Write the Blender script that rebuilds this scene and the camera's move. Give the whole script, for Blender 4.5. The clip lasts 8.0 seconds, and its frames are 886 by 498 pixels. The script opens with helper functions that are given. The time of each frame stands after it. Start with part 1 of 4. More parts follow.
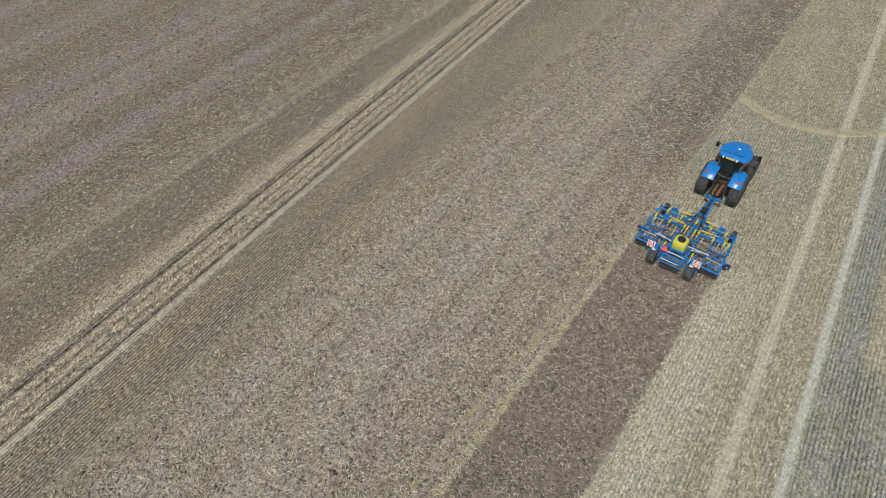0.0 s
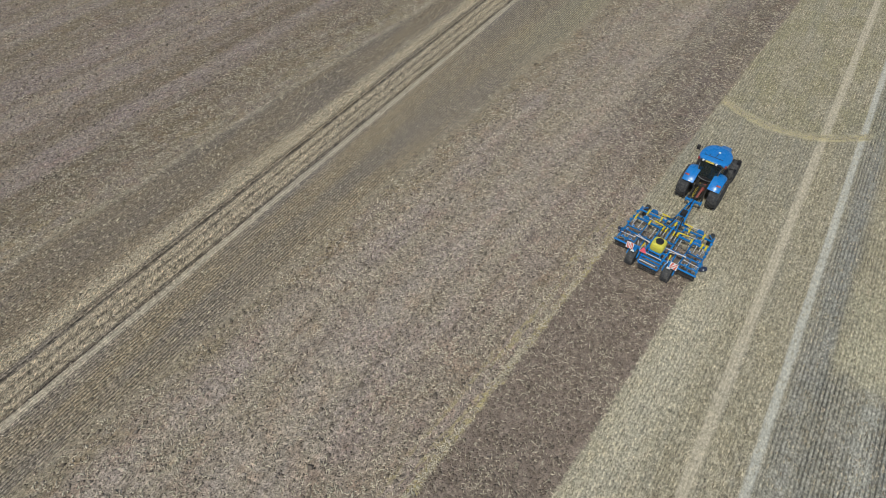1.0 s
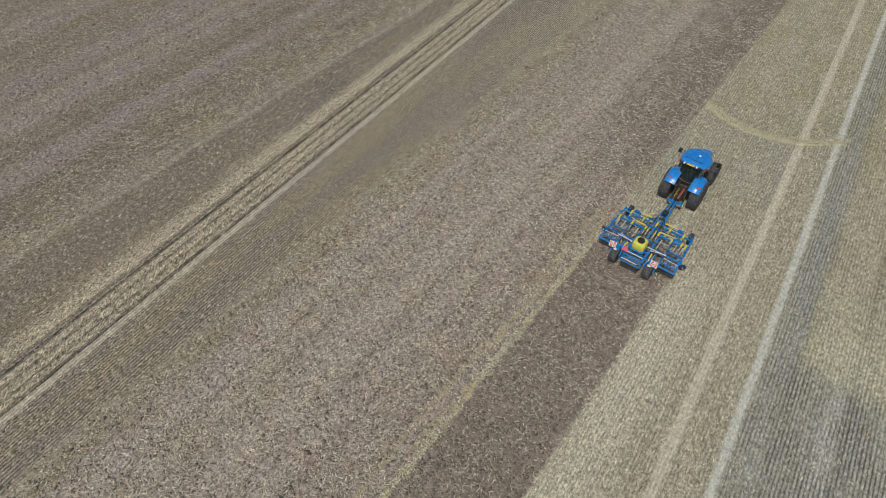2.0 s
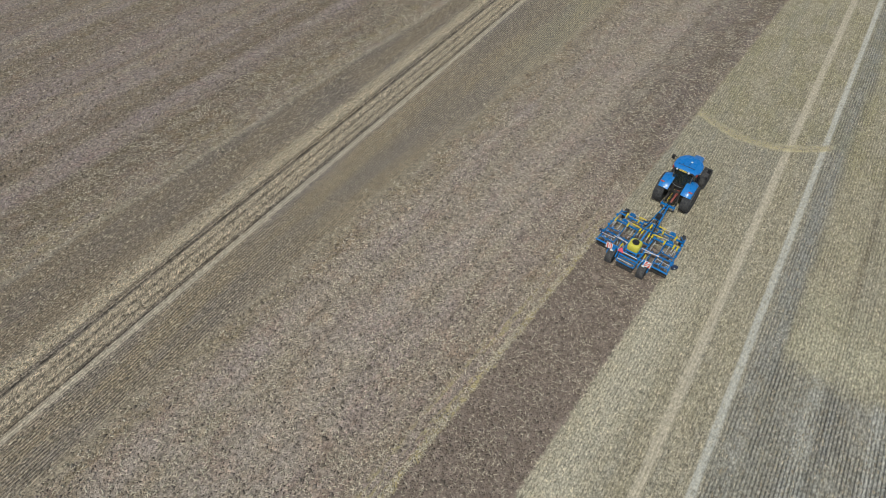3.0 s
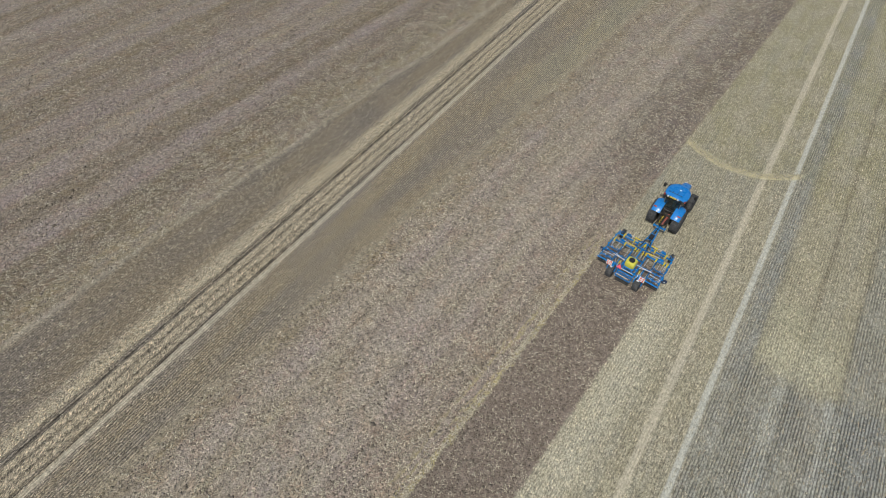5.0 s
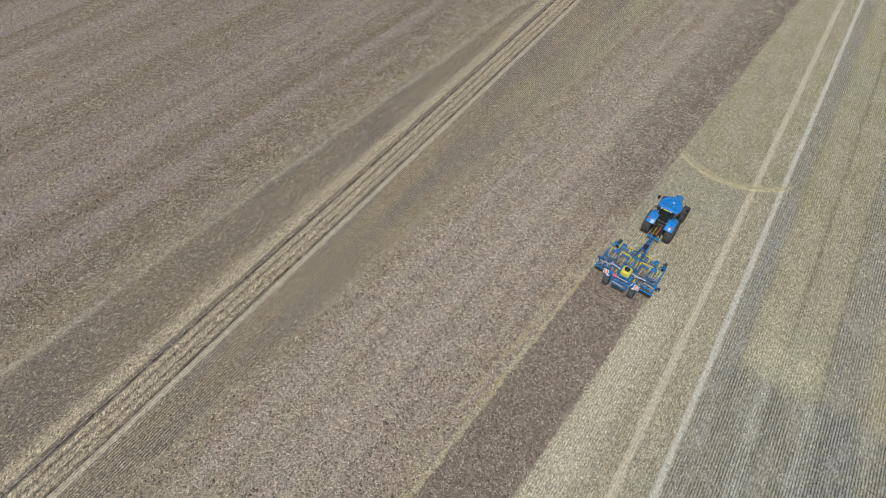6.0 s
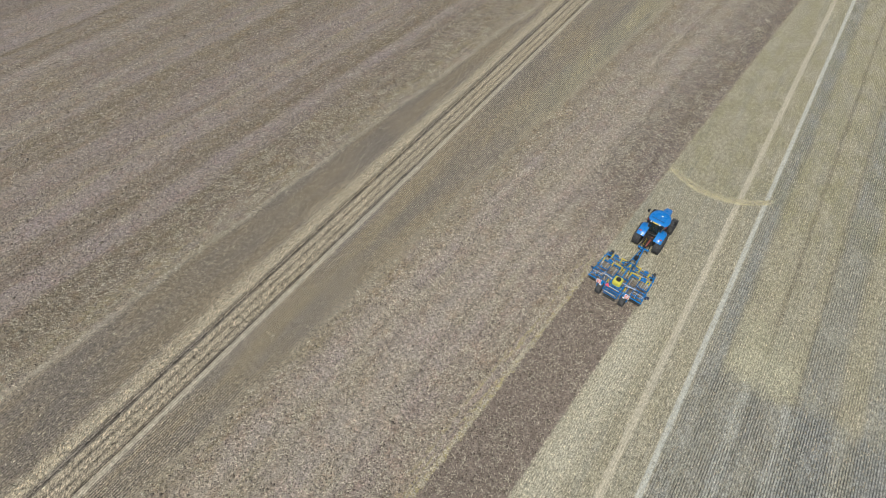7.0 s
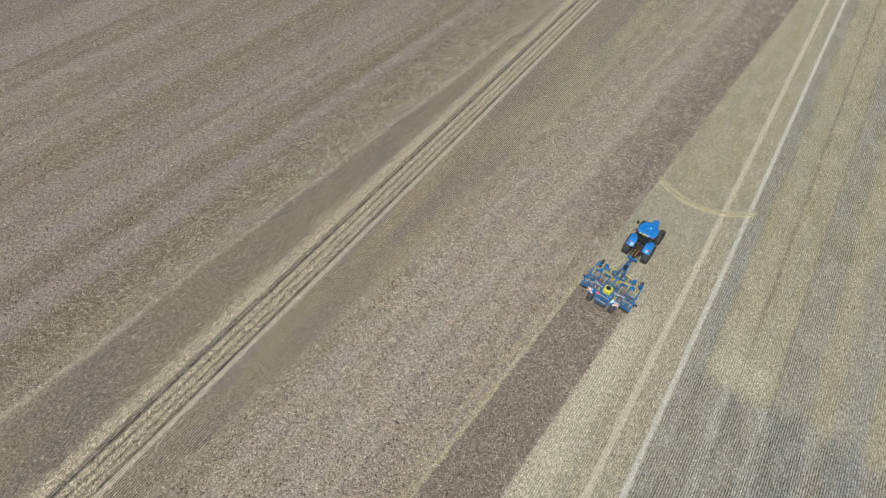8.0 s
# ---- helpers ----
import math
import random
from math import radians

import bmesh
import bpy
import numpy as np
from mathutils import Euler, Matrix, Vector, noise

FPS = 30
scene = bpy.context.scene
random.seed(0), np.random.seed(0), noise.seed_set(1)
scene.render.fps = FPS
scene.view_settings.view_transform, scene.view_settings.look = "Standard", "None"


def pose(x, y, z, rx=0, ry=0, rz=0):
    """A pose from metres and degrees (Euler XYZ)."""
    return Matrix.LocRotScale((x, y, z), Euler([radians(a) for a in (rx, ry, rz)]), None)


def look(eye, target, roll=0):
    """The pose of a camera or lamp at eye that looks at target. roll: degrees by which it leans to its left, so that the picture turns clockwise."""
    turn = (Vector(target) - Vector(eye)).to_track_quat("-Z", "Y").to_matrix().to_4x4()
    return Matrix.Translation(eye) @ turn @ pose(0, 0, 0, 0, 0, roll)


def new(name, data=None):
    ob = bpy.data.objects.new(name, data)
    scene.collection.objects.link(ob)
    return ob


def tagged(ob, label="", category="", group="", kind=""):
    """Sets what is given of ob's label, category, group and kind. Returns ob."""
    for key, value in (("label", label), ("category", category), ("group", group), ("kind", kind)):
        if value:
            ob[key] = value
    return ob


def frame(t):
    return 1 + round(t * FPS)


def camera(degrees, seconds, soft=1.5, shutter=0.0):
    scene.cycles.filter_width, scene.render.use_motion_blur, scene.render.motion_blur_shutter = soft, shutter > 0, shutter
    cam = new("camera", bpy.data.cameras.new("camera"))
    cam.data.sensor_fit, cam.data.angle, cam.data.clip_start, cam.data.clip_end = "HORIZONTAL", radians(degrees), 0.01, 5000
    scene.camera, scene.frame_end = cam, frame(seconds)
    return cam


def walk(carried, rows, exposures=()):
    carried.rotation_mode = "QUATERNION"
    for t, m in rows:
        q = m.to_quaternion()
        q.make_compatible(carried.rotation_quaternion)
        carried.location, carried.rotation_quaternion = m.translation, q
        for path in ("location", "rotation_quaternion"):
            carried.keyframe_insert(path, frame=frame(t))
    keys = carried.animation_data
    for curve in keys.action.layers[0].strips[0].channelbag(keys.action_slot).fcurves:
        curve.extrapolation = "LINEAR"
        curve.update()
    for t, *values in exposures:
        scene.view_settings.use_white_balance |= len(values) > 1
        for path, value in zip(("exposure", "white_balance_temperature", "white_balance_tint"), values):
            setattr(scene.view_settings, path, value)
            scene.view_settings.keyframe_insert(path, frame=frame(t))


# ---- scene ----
cam = camera(73.4, 8.0, soft=0.5)
PATH = [
    (0.0, pose(4.09, -25.40, 26.86, 42.05, 2.36, 37.68)),
    (0.5, pose(4.36, -24.96, 27.02, 41.67, 1.91, 37.80)),
    (1.0, pose(4.66, -24.97, 27.40, 41.31, 1.40, 37.89)),
    (1.5, pose(5.04, -25.17, 27.99, 41.05, 0.93, 37.85)),
    (3.0, pose(5.76, -26.99, 30.42, 40.69, 0.40, 37.80)),
    (3.5, pose(5.60, -27.98, 31.93, 40.39, -0.08, 37.75)),
    (4.0, pose(5.44, -29.03, 33.35, 40.15, -0.51, 37.72)),
    (4.5, pose(5.30, -30.05, 34.79, 40.02, -0.90, 37.70)),
    (6.0, pose(5.46, -32.17, 38.90, 39.76, -1.24, 37.69)),
    (6.5, pose(5.42, -32.89, 40.34, 39.60, -1.62, 37.65)),
    (7.0, pose(5.45, -33.55, 41.86, 39.51, -1.96, 37.61)),
    (7.5, pose(5.50, -34.23, 43.28, 39.42, -2.28, 37.57)),
    (8.0, pose(5.57, -34.75, 44.90, 39.19, -2.55, 37.53)),
]

EXPOSURES = [(0.0, -0.46), (1.5, -0.56), (3.5, -0.55), (4.5, -0.49), (6.5, -0.33), (8.0, -0.26)]
walk(cam, PATH, EXPOSURES)

# ---- daylight ----
SUN_ELEVATION, SUN_AZIMUTH = radians(57), radians(173)   # azimuth from ahead (+y) to the right
sky = bpy.data.worlds.new("sky")
scene.world = sky
sky.use_nodes = True
nodes, links = sky.node_tree.nodes, sky.node_tree.links
tex = nodes.new("ShaderNodeTexSky")
tex.sky_type, tex.sun_disc = "NISHITA", False
tex.sun_elevation, tex.sun_rotation = SUN_ELEVATION, SUN_AZIMUTH
tex.dust_density = 2.0
nodes["Background"].inputs["Strength"].default_value = 0.13
links.new(tex.outputs[0], nodes["Background"].inputs["Color"])
sun_data = bpy.data.lights.new("sun", "SUN")
sun_data.energy, sun_data.angle, sun_data.color = 3.0, radians(0.6), (0.97, 1.0, 0.92)
sun = new("sun", sun_data)
toward = Vector((math.cos(SUN_ELEVATION) * math.sin(SUN_AZIMUTH), math.cos(SUN_ELEVATION) * math.cos(SUN_AZIMUTH), math.sin(SUN_ELEVATION)))
sun.matrix_world = look(toward * 200, (0, 0, 0))


# ---- materials ----
class Graph:
    """Short names for shader nodes."""

    def __init__(self, name):
        self.mat = bpy.data.materials.new(name)
        self.mat.use_nodes = True
        self.tree = self.mat.node_tree
        self.shader = self.tree.nodes["Principled BSDF"]

    def plug(self, socket, value):
        if isinstance(value, bpy.types.NodeSocket):
            self.tree.links.new(value, socket)
        elif isinstance(value, tuple) and len(value) == 3 and socket.type == "RGBA":
            socket.default_value = (*value, 1)
        else:
            socket.default_value = value

    def math(self, op, a, b=0.0, c=0.0, clamp=False):
        n = self.tree.nodes.new("ShaderNodeMath")
        n.operation, n.use_clamp = op, clamp
        for s, value in zip(n.inputs, (a, b, c)):
            self.plug(s, value)
        return n.outputs[0]

    def add(self, a, b):
        return self.math("ADD", a, b)

    def mul(self, a, b):
        return self.math("MULTIPLY", a, b)

    def inv(self, a):
        return self.math("SUBTRACT", 1.0, a)

    def step(self, value, at, soft):
        n = self.tree.nodes.new("ShaderNodeMapRange")
        n.interpolation_type = "SMOOTHSTEP"
        self.plug(n.inputs["Value"], value)
        self.plug(n.inputs["From Min"], at - soft)
        self.plug(n.inputs["From Max"], at + soft)
        return n.outputs["Result"]

    def band(self, value, low, high, soft):
        return self.mul(self.step(value, low, soft), self.inv(self.step(value, high, soft)))

    def mix(self, fac, a, b, blend="MIX"):
        n = self.tree.nodes.new("ShaderNodeMix")
        n.data_type, n.blend_type = "RGBA", blend
        self.plug(n.inputs[0], fac)
        self.plug(n.inputs[6], a)
        self.plug(n.inputs[7], b)
        return n.outputs[2]

    def place(self):
        return self.tree.nodes.new("ShaderNodeTexCoord").outputs["Object"]

    def stretch(self, vec, sx, sy, sz, turn=0.0):
        n = self.tree.nodes.new("ShaderNodeMapping")
        self.plug(n.inputs["Vector"], vec)
        n.inputs["Scale"].default_value = (sx, sy, sz)
        n.inputs["Rotation"].default_value = (0, 0, turn)
        return n.outputs[0]

    def noise(self, vec, scale, detail=3.0, rough=0.6):
        n = self.tree.nodes.new("ShaderNodeTexNoise")
        self.plug(n.inputs["Vector"], vec)
        n.inputs["Scale"].default_value, n.inputs["Detail"].default_value, n.inputs["Roughness"].default_value = scale, detail, rough
        return n.outputs["Fac"]

    def split(self, vec):
        n = self.tree.nodes.new("ShaderNodeSeparateXYZ")
        self.plug(n.inputs[0], vec)
        return n.outputs

    def vec(self, a, b, c):
        n = self.tree.nodes.new("ShaderNodeCombineXYZ")
        for socket, value in zip(n.inputs, (a, b, c)):
            self.plug(socket, value)
        return n.outputs[0]

    def turn(self, vec, angle):
        n = self.tree.nodes.new("ShaderNodeMapping")
        self.plug(n.inputs["Vector"], vec)
        n.inputs["Rotation"].default_value = (0, 0, angle)
        return n.outputs[0]

    def grey(self, value):
        n = self.tree.nodes.new("ShaderNodeCombineColor")
        for socket in n.inputs[:3]:
            self.plug(socket, value)
        return n.outputs[0]

    def bump(self, height, strength, distance):
        n = self.tree.nodes.new("ShaderNodeBump")
        n.inputs["Strength"].default_value, n.inputs["Distance"].default_value = strength, distance
        self.plug(n.inputs["Height"], height)
        self.plug(self.shader.inputs["Normal"], n.outputs[0])

    def done(self, color, rough=0.8, metal=0.0, coat=0.0):
        self.plug(self.shader.inputs["Base Color"], color)
        self.plug(self.shader.inputs["Roughness"], rough)
        self.plug(self.shader.inputs["Metallic"], metal)
        self.shader.inputs["Coat Weight"].default_value = coat
        return self.mat


SLANT = 0.071          # the drilled rows run at this slope to the way of the tractor (+y)
LEAD = 0.79


def across(x, y):
    """Distance across the drilled rows of a place on the field."""
    return x + SLANT * y + LEAD


def field_material():
    g = Graph("field")
    p = g.place()
    x, y, _ = g.split(p)
    u = g.add(g.add(x, g.mul(y, SLANT)), LEAD)
    rowp = g.vec(u, g.mul(y, 0.5), 0.0)                 # drawn out along the drilled rows
    rowlong = g.vec(u, g.mul(y, 0.05), 0.0)
    wayp = g.stretch(p, 1.0, 0.4, 1.0)                  # drawn out along the tractor's way
    ragged = g.mul(g.add(g.noise(p, 1.3, 4), -0.5), 0.9)
    wavy = g.mul(g.add(g.noise(p, 0.12, 2), -0.5), 0.8)
    xe = g.add(g.add(x, ragged), wavy)
    ue = g.add(u, g.mul(g.add(g.noise(g.vec(u, g.mul(y, 0.3), 0.0), 1.0, 4), -0.5), 0.8))
    ye = g.add(g.add(y, g.mul(ragged, 3.0)), g.mul(wavy, 3.0))
    mid = g.noise(p, 1.6, 4)

    def zones(value, rows, soft):
        """Sum of weighted bands (low, high, weight)."""
        total = 0.0
        for low, high, weight in rows:
            one = g.mul(g.band(value, low, high, soft), weight)
            total = one if total == 0.0 else g.add(total, one)
        return total

    def tinted(fac, color, tint):
        return g.mix(fac, color, g.mix(1.0, color, tint, "MULTIPLY"))

    left = g.inv(g.step(xe, -31.4, 0.8))

    # worked soil: dry greyish brown crumbs, olive straw-rich passes between bare mauve ones
    soil = g.mix(g.step(g.noise(p, 2.3, 4, 0.65), 0.5, 0.16), (0.378, 0.312, 0.247), (0.49, 0.405, 0.323))
    clumpy = g.step(g.noise(wayp, 1.5, 4, 0.65), 0.46, 0.16)
    bands = zones(xe, ((-37.4, -32.8, 1.0), (-43.6, -40.6, 0.8), (-57.0, -51.6, 0.8), (-66.0, -61.5, 0.7), (-74.0, -69.5, 0.6), (-17.6, -15.0, 0.85), (-12.8, -11.0, 0.35)), 0.8)
    narrow = g.mul(g.step(g.noise(g.stretch(p, 1.0, 0.02, 1.0), 0.8, 4, 0.7), 0.52, 0.06), g.add(0.15, g.mul(left, 0.35)))
    strawy = g.mul(g.math("MINIMUM", g.add(bands, narrow), 1.0), g.add(0.45, g.mul(clumpy, 0.55)))
    soil = tinted(g.mul(strawy, 0.85), soil, (0.75, 0.725, 0.58))
    pale_line = zones(xe, ((-33.3, -31.2, 0.75), (-47.0, -46.3, 0.8), (-60.0, -59.3, 0.6), (-40.7, -40.2, 0.4), (-12.9, -12.4, 0.4), (-8.0, -7.4, 0.3)), 0.3)
    soil = g.mix(g.mul(g.mul(pale_line, clumpy), 0.6), soil, (0.54, 0.455, 0.27))
    bare = zones(xe, ((-40.4, -37.6, 1.0), (-46.0, -43.8, 0.9), (-51.5, -47.2, 0.7), (-81.0, -74.5, 0.8), (-16.0, -13.0, 0.35)), 0.8)
    soil = tinted(g.mul(bare, 0.6), soil, (1.0, 0.985, 1.03))
    tone = g.noise(g.stretch(p, 1.0, 0.014, 1.0), 0.55, 4, 0.66)
    soil = tinted(g.mul(g.step(tone, 0.54, 0.07), 0.5), soil, (0.76, 0.74, 0.68))
    soil = tinted(g.mul(g.inv(g.step(tone, 0.44, 0.07)), 0.5), soil, (1.12, 1.11, 1.1))
    soil = tinted(left, soil, (0.78, 0.765, 0.775))
    soil = tinted(g.mul(g.inv(g.step(xe, -81.0, 0.8)), 0.7), soil, (0.72, 0.7, 0.68))
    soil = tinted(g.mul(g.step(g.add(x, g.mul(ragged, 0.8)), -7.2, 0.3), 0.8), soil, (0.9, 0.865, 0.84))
    # soil ahead of the tractor: cloud shade put into its colour
    cloud_shade = g.mul(g.step(g.add(xe, g.mul(wavy, 2.0)), -8.6, 0.8), g.step(g.add(ye, g.mul(wavy, 5.0)), 9.0, 5.0))
    soil = tinted(cloud_shade, soil, (0.74, 0.74, 0.75))
    hue = g.noise(g.stretch(p, 1.0, 0.5, 1.0), 0.35, 3, 0.6)
    soil = tinted(g.step(hue, 0.56, 0.07), soil, (0.99, 0.972, 1.02))
    soil = tinted(g.inv(g.step(hue, 0.44, 0.07)), soil, (1.0, 0.99, 0.93))
    soil = tinted(g.mul(g.step(g.noise(g.stretch(p, 1.0, 0.6, 1.0), 0.9, 3, 0.6), 0.56, 0.06), 0.7), soil, (1.05, 0.97, 0.93))
    fresh = g.mix(g.step(g.noise(wayp, 2.6, 4, 0.65), 0.5, 0.15), (0.26, 0.198, 0.152), (0.345, 0.268, 0.208))
    fresh = g.mix(g.mul(g.step(g.noise(g.stretch(p, 1.0, 0.06, 1.0), 1.6, 3), 0.52, 0.08), 0.45), fresh, (0.35, 0.275, 0.21))
    # standing stubble: straw yellow, weathered grey, or rusty between the wheel tracks
    stub = g.mix(g.step(g.noise(rowp, 3.0, 4, 0.65), 0.5, 0.15), (0.39, 0.335, 0.228), (0.51, 0.444, 0.312))
    grey = g.mix(g.step(g.noise(rowp, 3.4, 4, 0.65), 0.5, 0.15), (0.315, 0.3, 0.256), (0.41, 0.392, 0.34))
    xs = g.add(g.add(x, g.mul(ragged, 0.5)), g.mul(wavy, 2.2))
    strip = g.band(xs, -31.2, -17.2, 0.7)
    behind = g.mul(g.step(ue, 10.9, 0.3), g.inv(g.step(ye, -0.7, 1.2)))
    greyness = zones(ue, ((9.4, 10.9, 0.65), (16.8, 19.4, 0.55), (21.5, 24.0, 0.5)), 0.5)
    greyness = g.add(greyness, g.mul(g.band(ue, -1.6, 6.4, 0.5), g.mul(g.step(y, 9.0, 2.0), g.mul(g.inv(g.step(y, 17.6, 0.6)), 0.2))))
    greyness = g.add(g.add(greyness, g.mul(behind, 0.6)), g.mul(g.step(g.noise(rowlong, 0.8, 3), 0.55, 0.07), 0.25))
    stub = g.mix(g.math("MINIMUM", greyness, 0.95), stub, grey)
    stub = g.mix(g.mul(zones(ue, ((12.75, 13.85, 0.8), (16.0, 17.05, 1.0), (19.6, 20.6, 0.5)), 0.12), g.mul(behind, 0.75)), stub, (0.54, 0.51, 0.43))
    columns = g.mul(zones(ue, ((11.0, 13.5, 0.8), (14.1, 16.5, 0.6), (19.6, 21.2, 0.7)), 0.35), g.step(g.noise(rowp, 1.6, 5, 0.7), 0.45, 0.12))
    stub = g.mix(g.mul(columns, g.mul(g.inv(behind), 0.4)), stub, (0.5, 0.44, 0.285))
    stub = tinted(g.mul(zones(ue, ((13.6, 13.95, 1.0), (16.5, 16.8, 0.7), (10.9, 11.1, 0.5)), 0.12), 0.6), stub, (0.6, 0.58, 0.55))
    olive = g.mul(g.step(g.noise(rowp, 0.5, 4, 0.6), 0.5, 0.1), g.add(0.15, g.mul(g.step(y, 18.0, 1.5), 0.4)))
    stub = tinted(g.mul(olive, g.inv(strip)), stub, (0.82, 0.83, 0.66))
    patch = g.mul(g.band(ue, 11.2, 16.5, 0.5), g.band(ye, -0.4, 5.5, 1.3))
    stub = g.mix(g.mul(patch, 0.4), stub, (0.5, 0.455, 0.3))
    dropped = g.mul(g.band(ue, 11.6, 15.8, 0.5), g.band(ye, -0.5, 2.4, 0.6))
    stub = g.mix(g.mul(dropped, g.mul(g.step(g.noise(p, 2.4, 3, 0.6), 0.42, 0.12), 0.5)), stub, (0.64, 0.58, 0.4))
    stub = tinted(g.mul(g.step(y, 8.0, 6.0), 0.3), stub, (0.88, 0.87, 0.84))
    chaff = g.mul(g.band(xe, 2.3, 4.9, 0.9), g.inv(g.step(y, 1.0, 4.0)))
    stub = g.mix(g.mul(chaff, 0.65), stub, (0.64, 0.57, 0.415))
    wheeled = g.mul(g.add(g.band(g.add(x, g.mul(ragged, 0.2)), -1.4, -0.65, 0.12), g.band(g.add(x, g.mul(ragged, 0.2)), 0.6, 1.35, 0.12)), g.inv(g.step(y, 7.0, 0.4)))
    stub = g.mix(g.mul(wheeled, 0.45), stub, (0.56, 0.5, 0.36))
    rusty = g.mix(g.step(g.noise(rowp, 2.6, 4, 0.65), 0.5, 0.15), (0.32, 0.256, 0.18), (0.44, 0.352, 0.25))
    rusty = g.mix(g.mul(g.step(g.noise(rowlong, 0.6, 4, 0.65), 0.52, 0.08), 0.5), rusty, (0.295, 0.247, 0.195))
    rusty = g.mix(g.mul(g.band(g.add(u, g.mul(wavy, 3.0)), -32.5, -26.8, 0.7), 0.8), rusty, (0.24, 0.19, 0.137))
    rusty = g.mix(g.mul(g.band(g.add(u, g.mul(wavy, 3.0)), -21.4, -18.5, 0.8), 0.3), rusty, (0.36, 0.285, 0.18))
    rusty = g.mix(g.mul(g.mul(g.band(xs, -20.5, -16.4, 0.8), g.step(y, 16.0, 9.0)), 0.5), rusty, (0.48, 0.42, 0.26))
    weathered = g.noise(g.vec(u, g.mul(y, 0.16), 4.0), 0.45, 4, 0.65)
    rusty = tinted(g.step(weathered, 0.54, 0.06), rusty, (0.9, 0.92, 0.98))
    rusty = tinted(g.inv(g.step(weathered, 0.45, 0.06)), rusty, (1.06, 1.04, 0.96))
    stub = g.mix(strip, stub, rusty)
    # the trodden tramline pair on the rusty strip: pale fringe, ruts and a rough bed
    fringe = g.add(ue, g.mul(g.add(g.noise(rowp, 2.2, 3), -0.5), 1.3))
    edge_l = g.mul(g.step(fringe, -26.2, 0.4), g.inv(g.step(ue, -25.2, 0.15)))
    stub = g.mix(g.mul(edge_l, g.add(0.4, g.mul(g.step(g.noise(rowp, 4.0, 3), 0.46, 0.1), 0.5))), stub, (0.6, 0.492, 0.335))
    bed_zone = g.band(ue, -24.65, -22.75, 0.15)
    stub = g.mix(g.mul(bed_zone, 0.6), stub, (0.43, 0.345, 0.228))
    stub = g.mix(g.mul(zones(u, ((-24.6, -24.2, 0.7), (-23.8, -23.45, 0.6), (-23.1, -22.85, 0.4)), 0.1), 0.7), stub, (0.55, 0.45, 0.305))
    # shade inside the ruts, painted on as near-black lines
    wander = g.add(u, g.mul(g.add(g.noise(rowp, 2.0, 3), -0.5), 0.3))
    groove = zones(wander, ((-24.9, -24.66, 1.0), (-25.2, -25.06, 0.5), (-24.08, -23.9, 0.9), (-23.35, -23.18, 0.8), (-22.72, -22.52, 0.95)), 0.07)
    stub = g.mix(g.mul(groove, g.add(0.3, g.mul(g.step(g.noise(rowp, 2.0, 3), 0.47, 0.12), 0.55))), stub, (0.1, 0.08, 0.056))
    swath = g.math("ABSOLUTE", g.math("SUBTRACT", y, g.add(17.4, g.mul(g.math("POWER", g.add(u, -3.5), 2.0), 0.08))))
    swath = g.mul(g.inv(g.step(g.add(swath, g.mul(ragged, 0.5)), 0.4, 0.22)), g.band(u, -0.9, 9.6, 0.4))
    # broken surface: painted shade of hollows and pale chips on the soil, dark furrows and bright stems between the
    # stubble
    def rough(vec, scale, gain):
        """An even coarse grain about zero."""
        return g.mul(g.add(g.noise(vec, scale, 3, 0.7), -0.5), gain * 1.5)

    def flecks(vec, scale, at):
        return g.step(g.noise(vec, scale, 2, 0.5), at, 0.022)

    turned, tilted = g.stretch(g.turn(p, 0.7), 1.0, 0.5, 1.0), g.stretch(g.turn(p, -0.5), 1.0, 0.5, 1.0)
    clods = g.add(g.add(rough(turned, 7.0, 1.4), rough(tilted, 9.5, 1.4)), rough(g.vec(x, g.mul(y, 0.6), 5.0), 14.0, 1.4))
    # pits: shade of small hollows, darkening the soil colour and lowering the bump
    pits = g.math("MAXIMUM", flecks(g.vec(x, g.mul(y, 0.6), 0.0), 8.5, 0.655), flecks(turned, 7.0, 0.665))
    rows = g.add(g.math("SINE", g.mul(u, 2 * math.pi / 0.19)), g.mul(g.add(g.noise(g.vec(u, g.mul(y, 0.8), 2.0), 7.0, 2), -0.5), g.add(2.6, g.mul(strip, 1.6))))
    # shade between the stubble rows, put into the colour through stub_tex
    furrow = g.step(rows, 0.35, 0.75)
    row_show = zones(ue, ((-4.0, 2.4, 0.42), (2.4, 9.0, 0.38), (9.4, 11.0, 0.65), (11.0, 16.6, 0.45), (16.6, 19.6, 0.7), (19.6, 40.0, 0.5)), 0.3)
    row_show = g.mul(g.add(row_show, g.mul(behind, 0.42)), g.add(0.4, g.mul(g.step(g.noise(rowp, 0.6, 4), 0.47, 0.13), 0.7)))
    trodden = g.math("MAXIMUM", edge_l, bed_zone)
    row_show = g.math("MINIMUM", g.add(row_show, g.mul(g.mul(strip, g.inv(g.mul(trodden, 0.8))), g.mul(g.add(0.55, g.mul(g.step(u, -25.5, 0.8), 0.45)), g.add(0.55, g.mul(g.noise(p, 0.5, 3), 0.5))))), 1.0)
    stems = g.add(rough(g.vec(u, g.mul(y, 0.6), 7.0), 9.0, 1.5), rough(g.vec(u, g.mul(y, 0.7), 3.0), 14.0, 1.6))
    hatch = rough(g.stretch(g.turn(p, -0.75), 1.0, 0.35, 1.0), 11.0, 2.2)
    stems = g.add(stems, g.mul(trodden, g.add(hatch, g.mul(stems, -0.5))))
    patches = g.add(1.0, rough(g.stretch(p, 1.0, 0.7, 1.0), 4.0, 1.3))
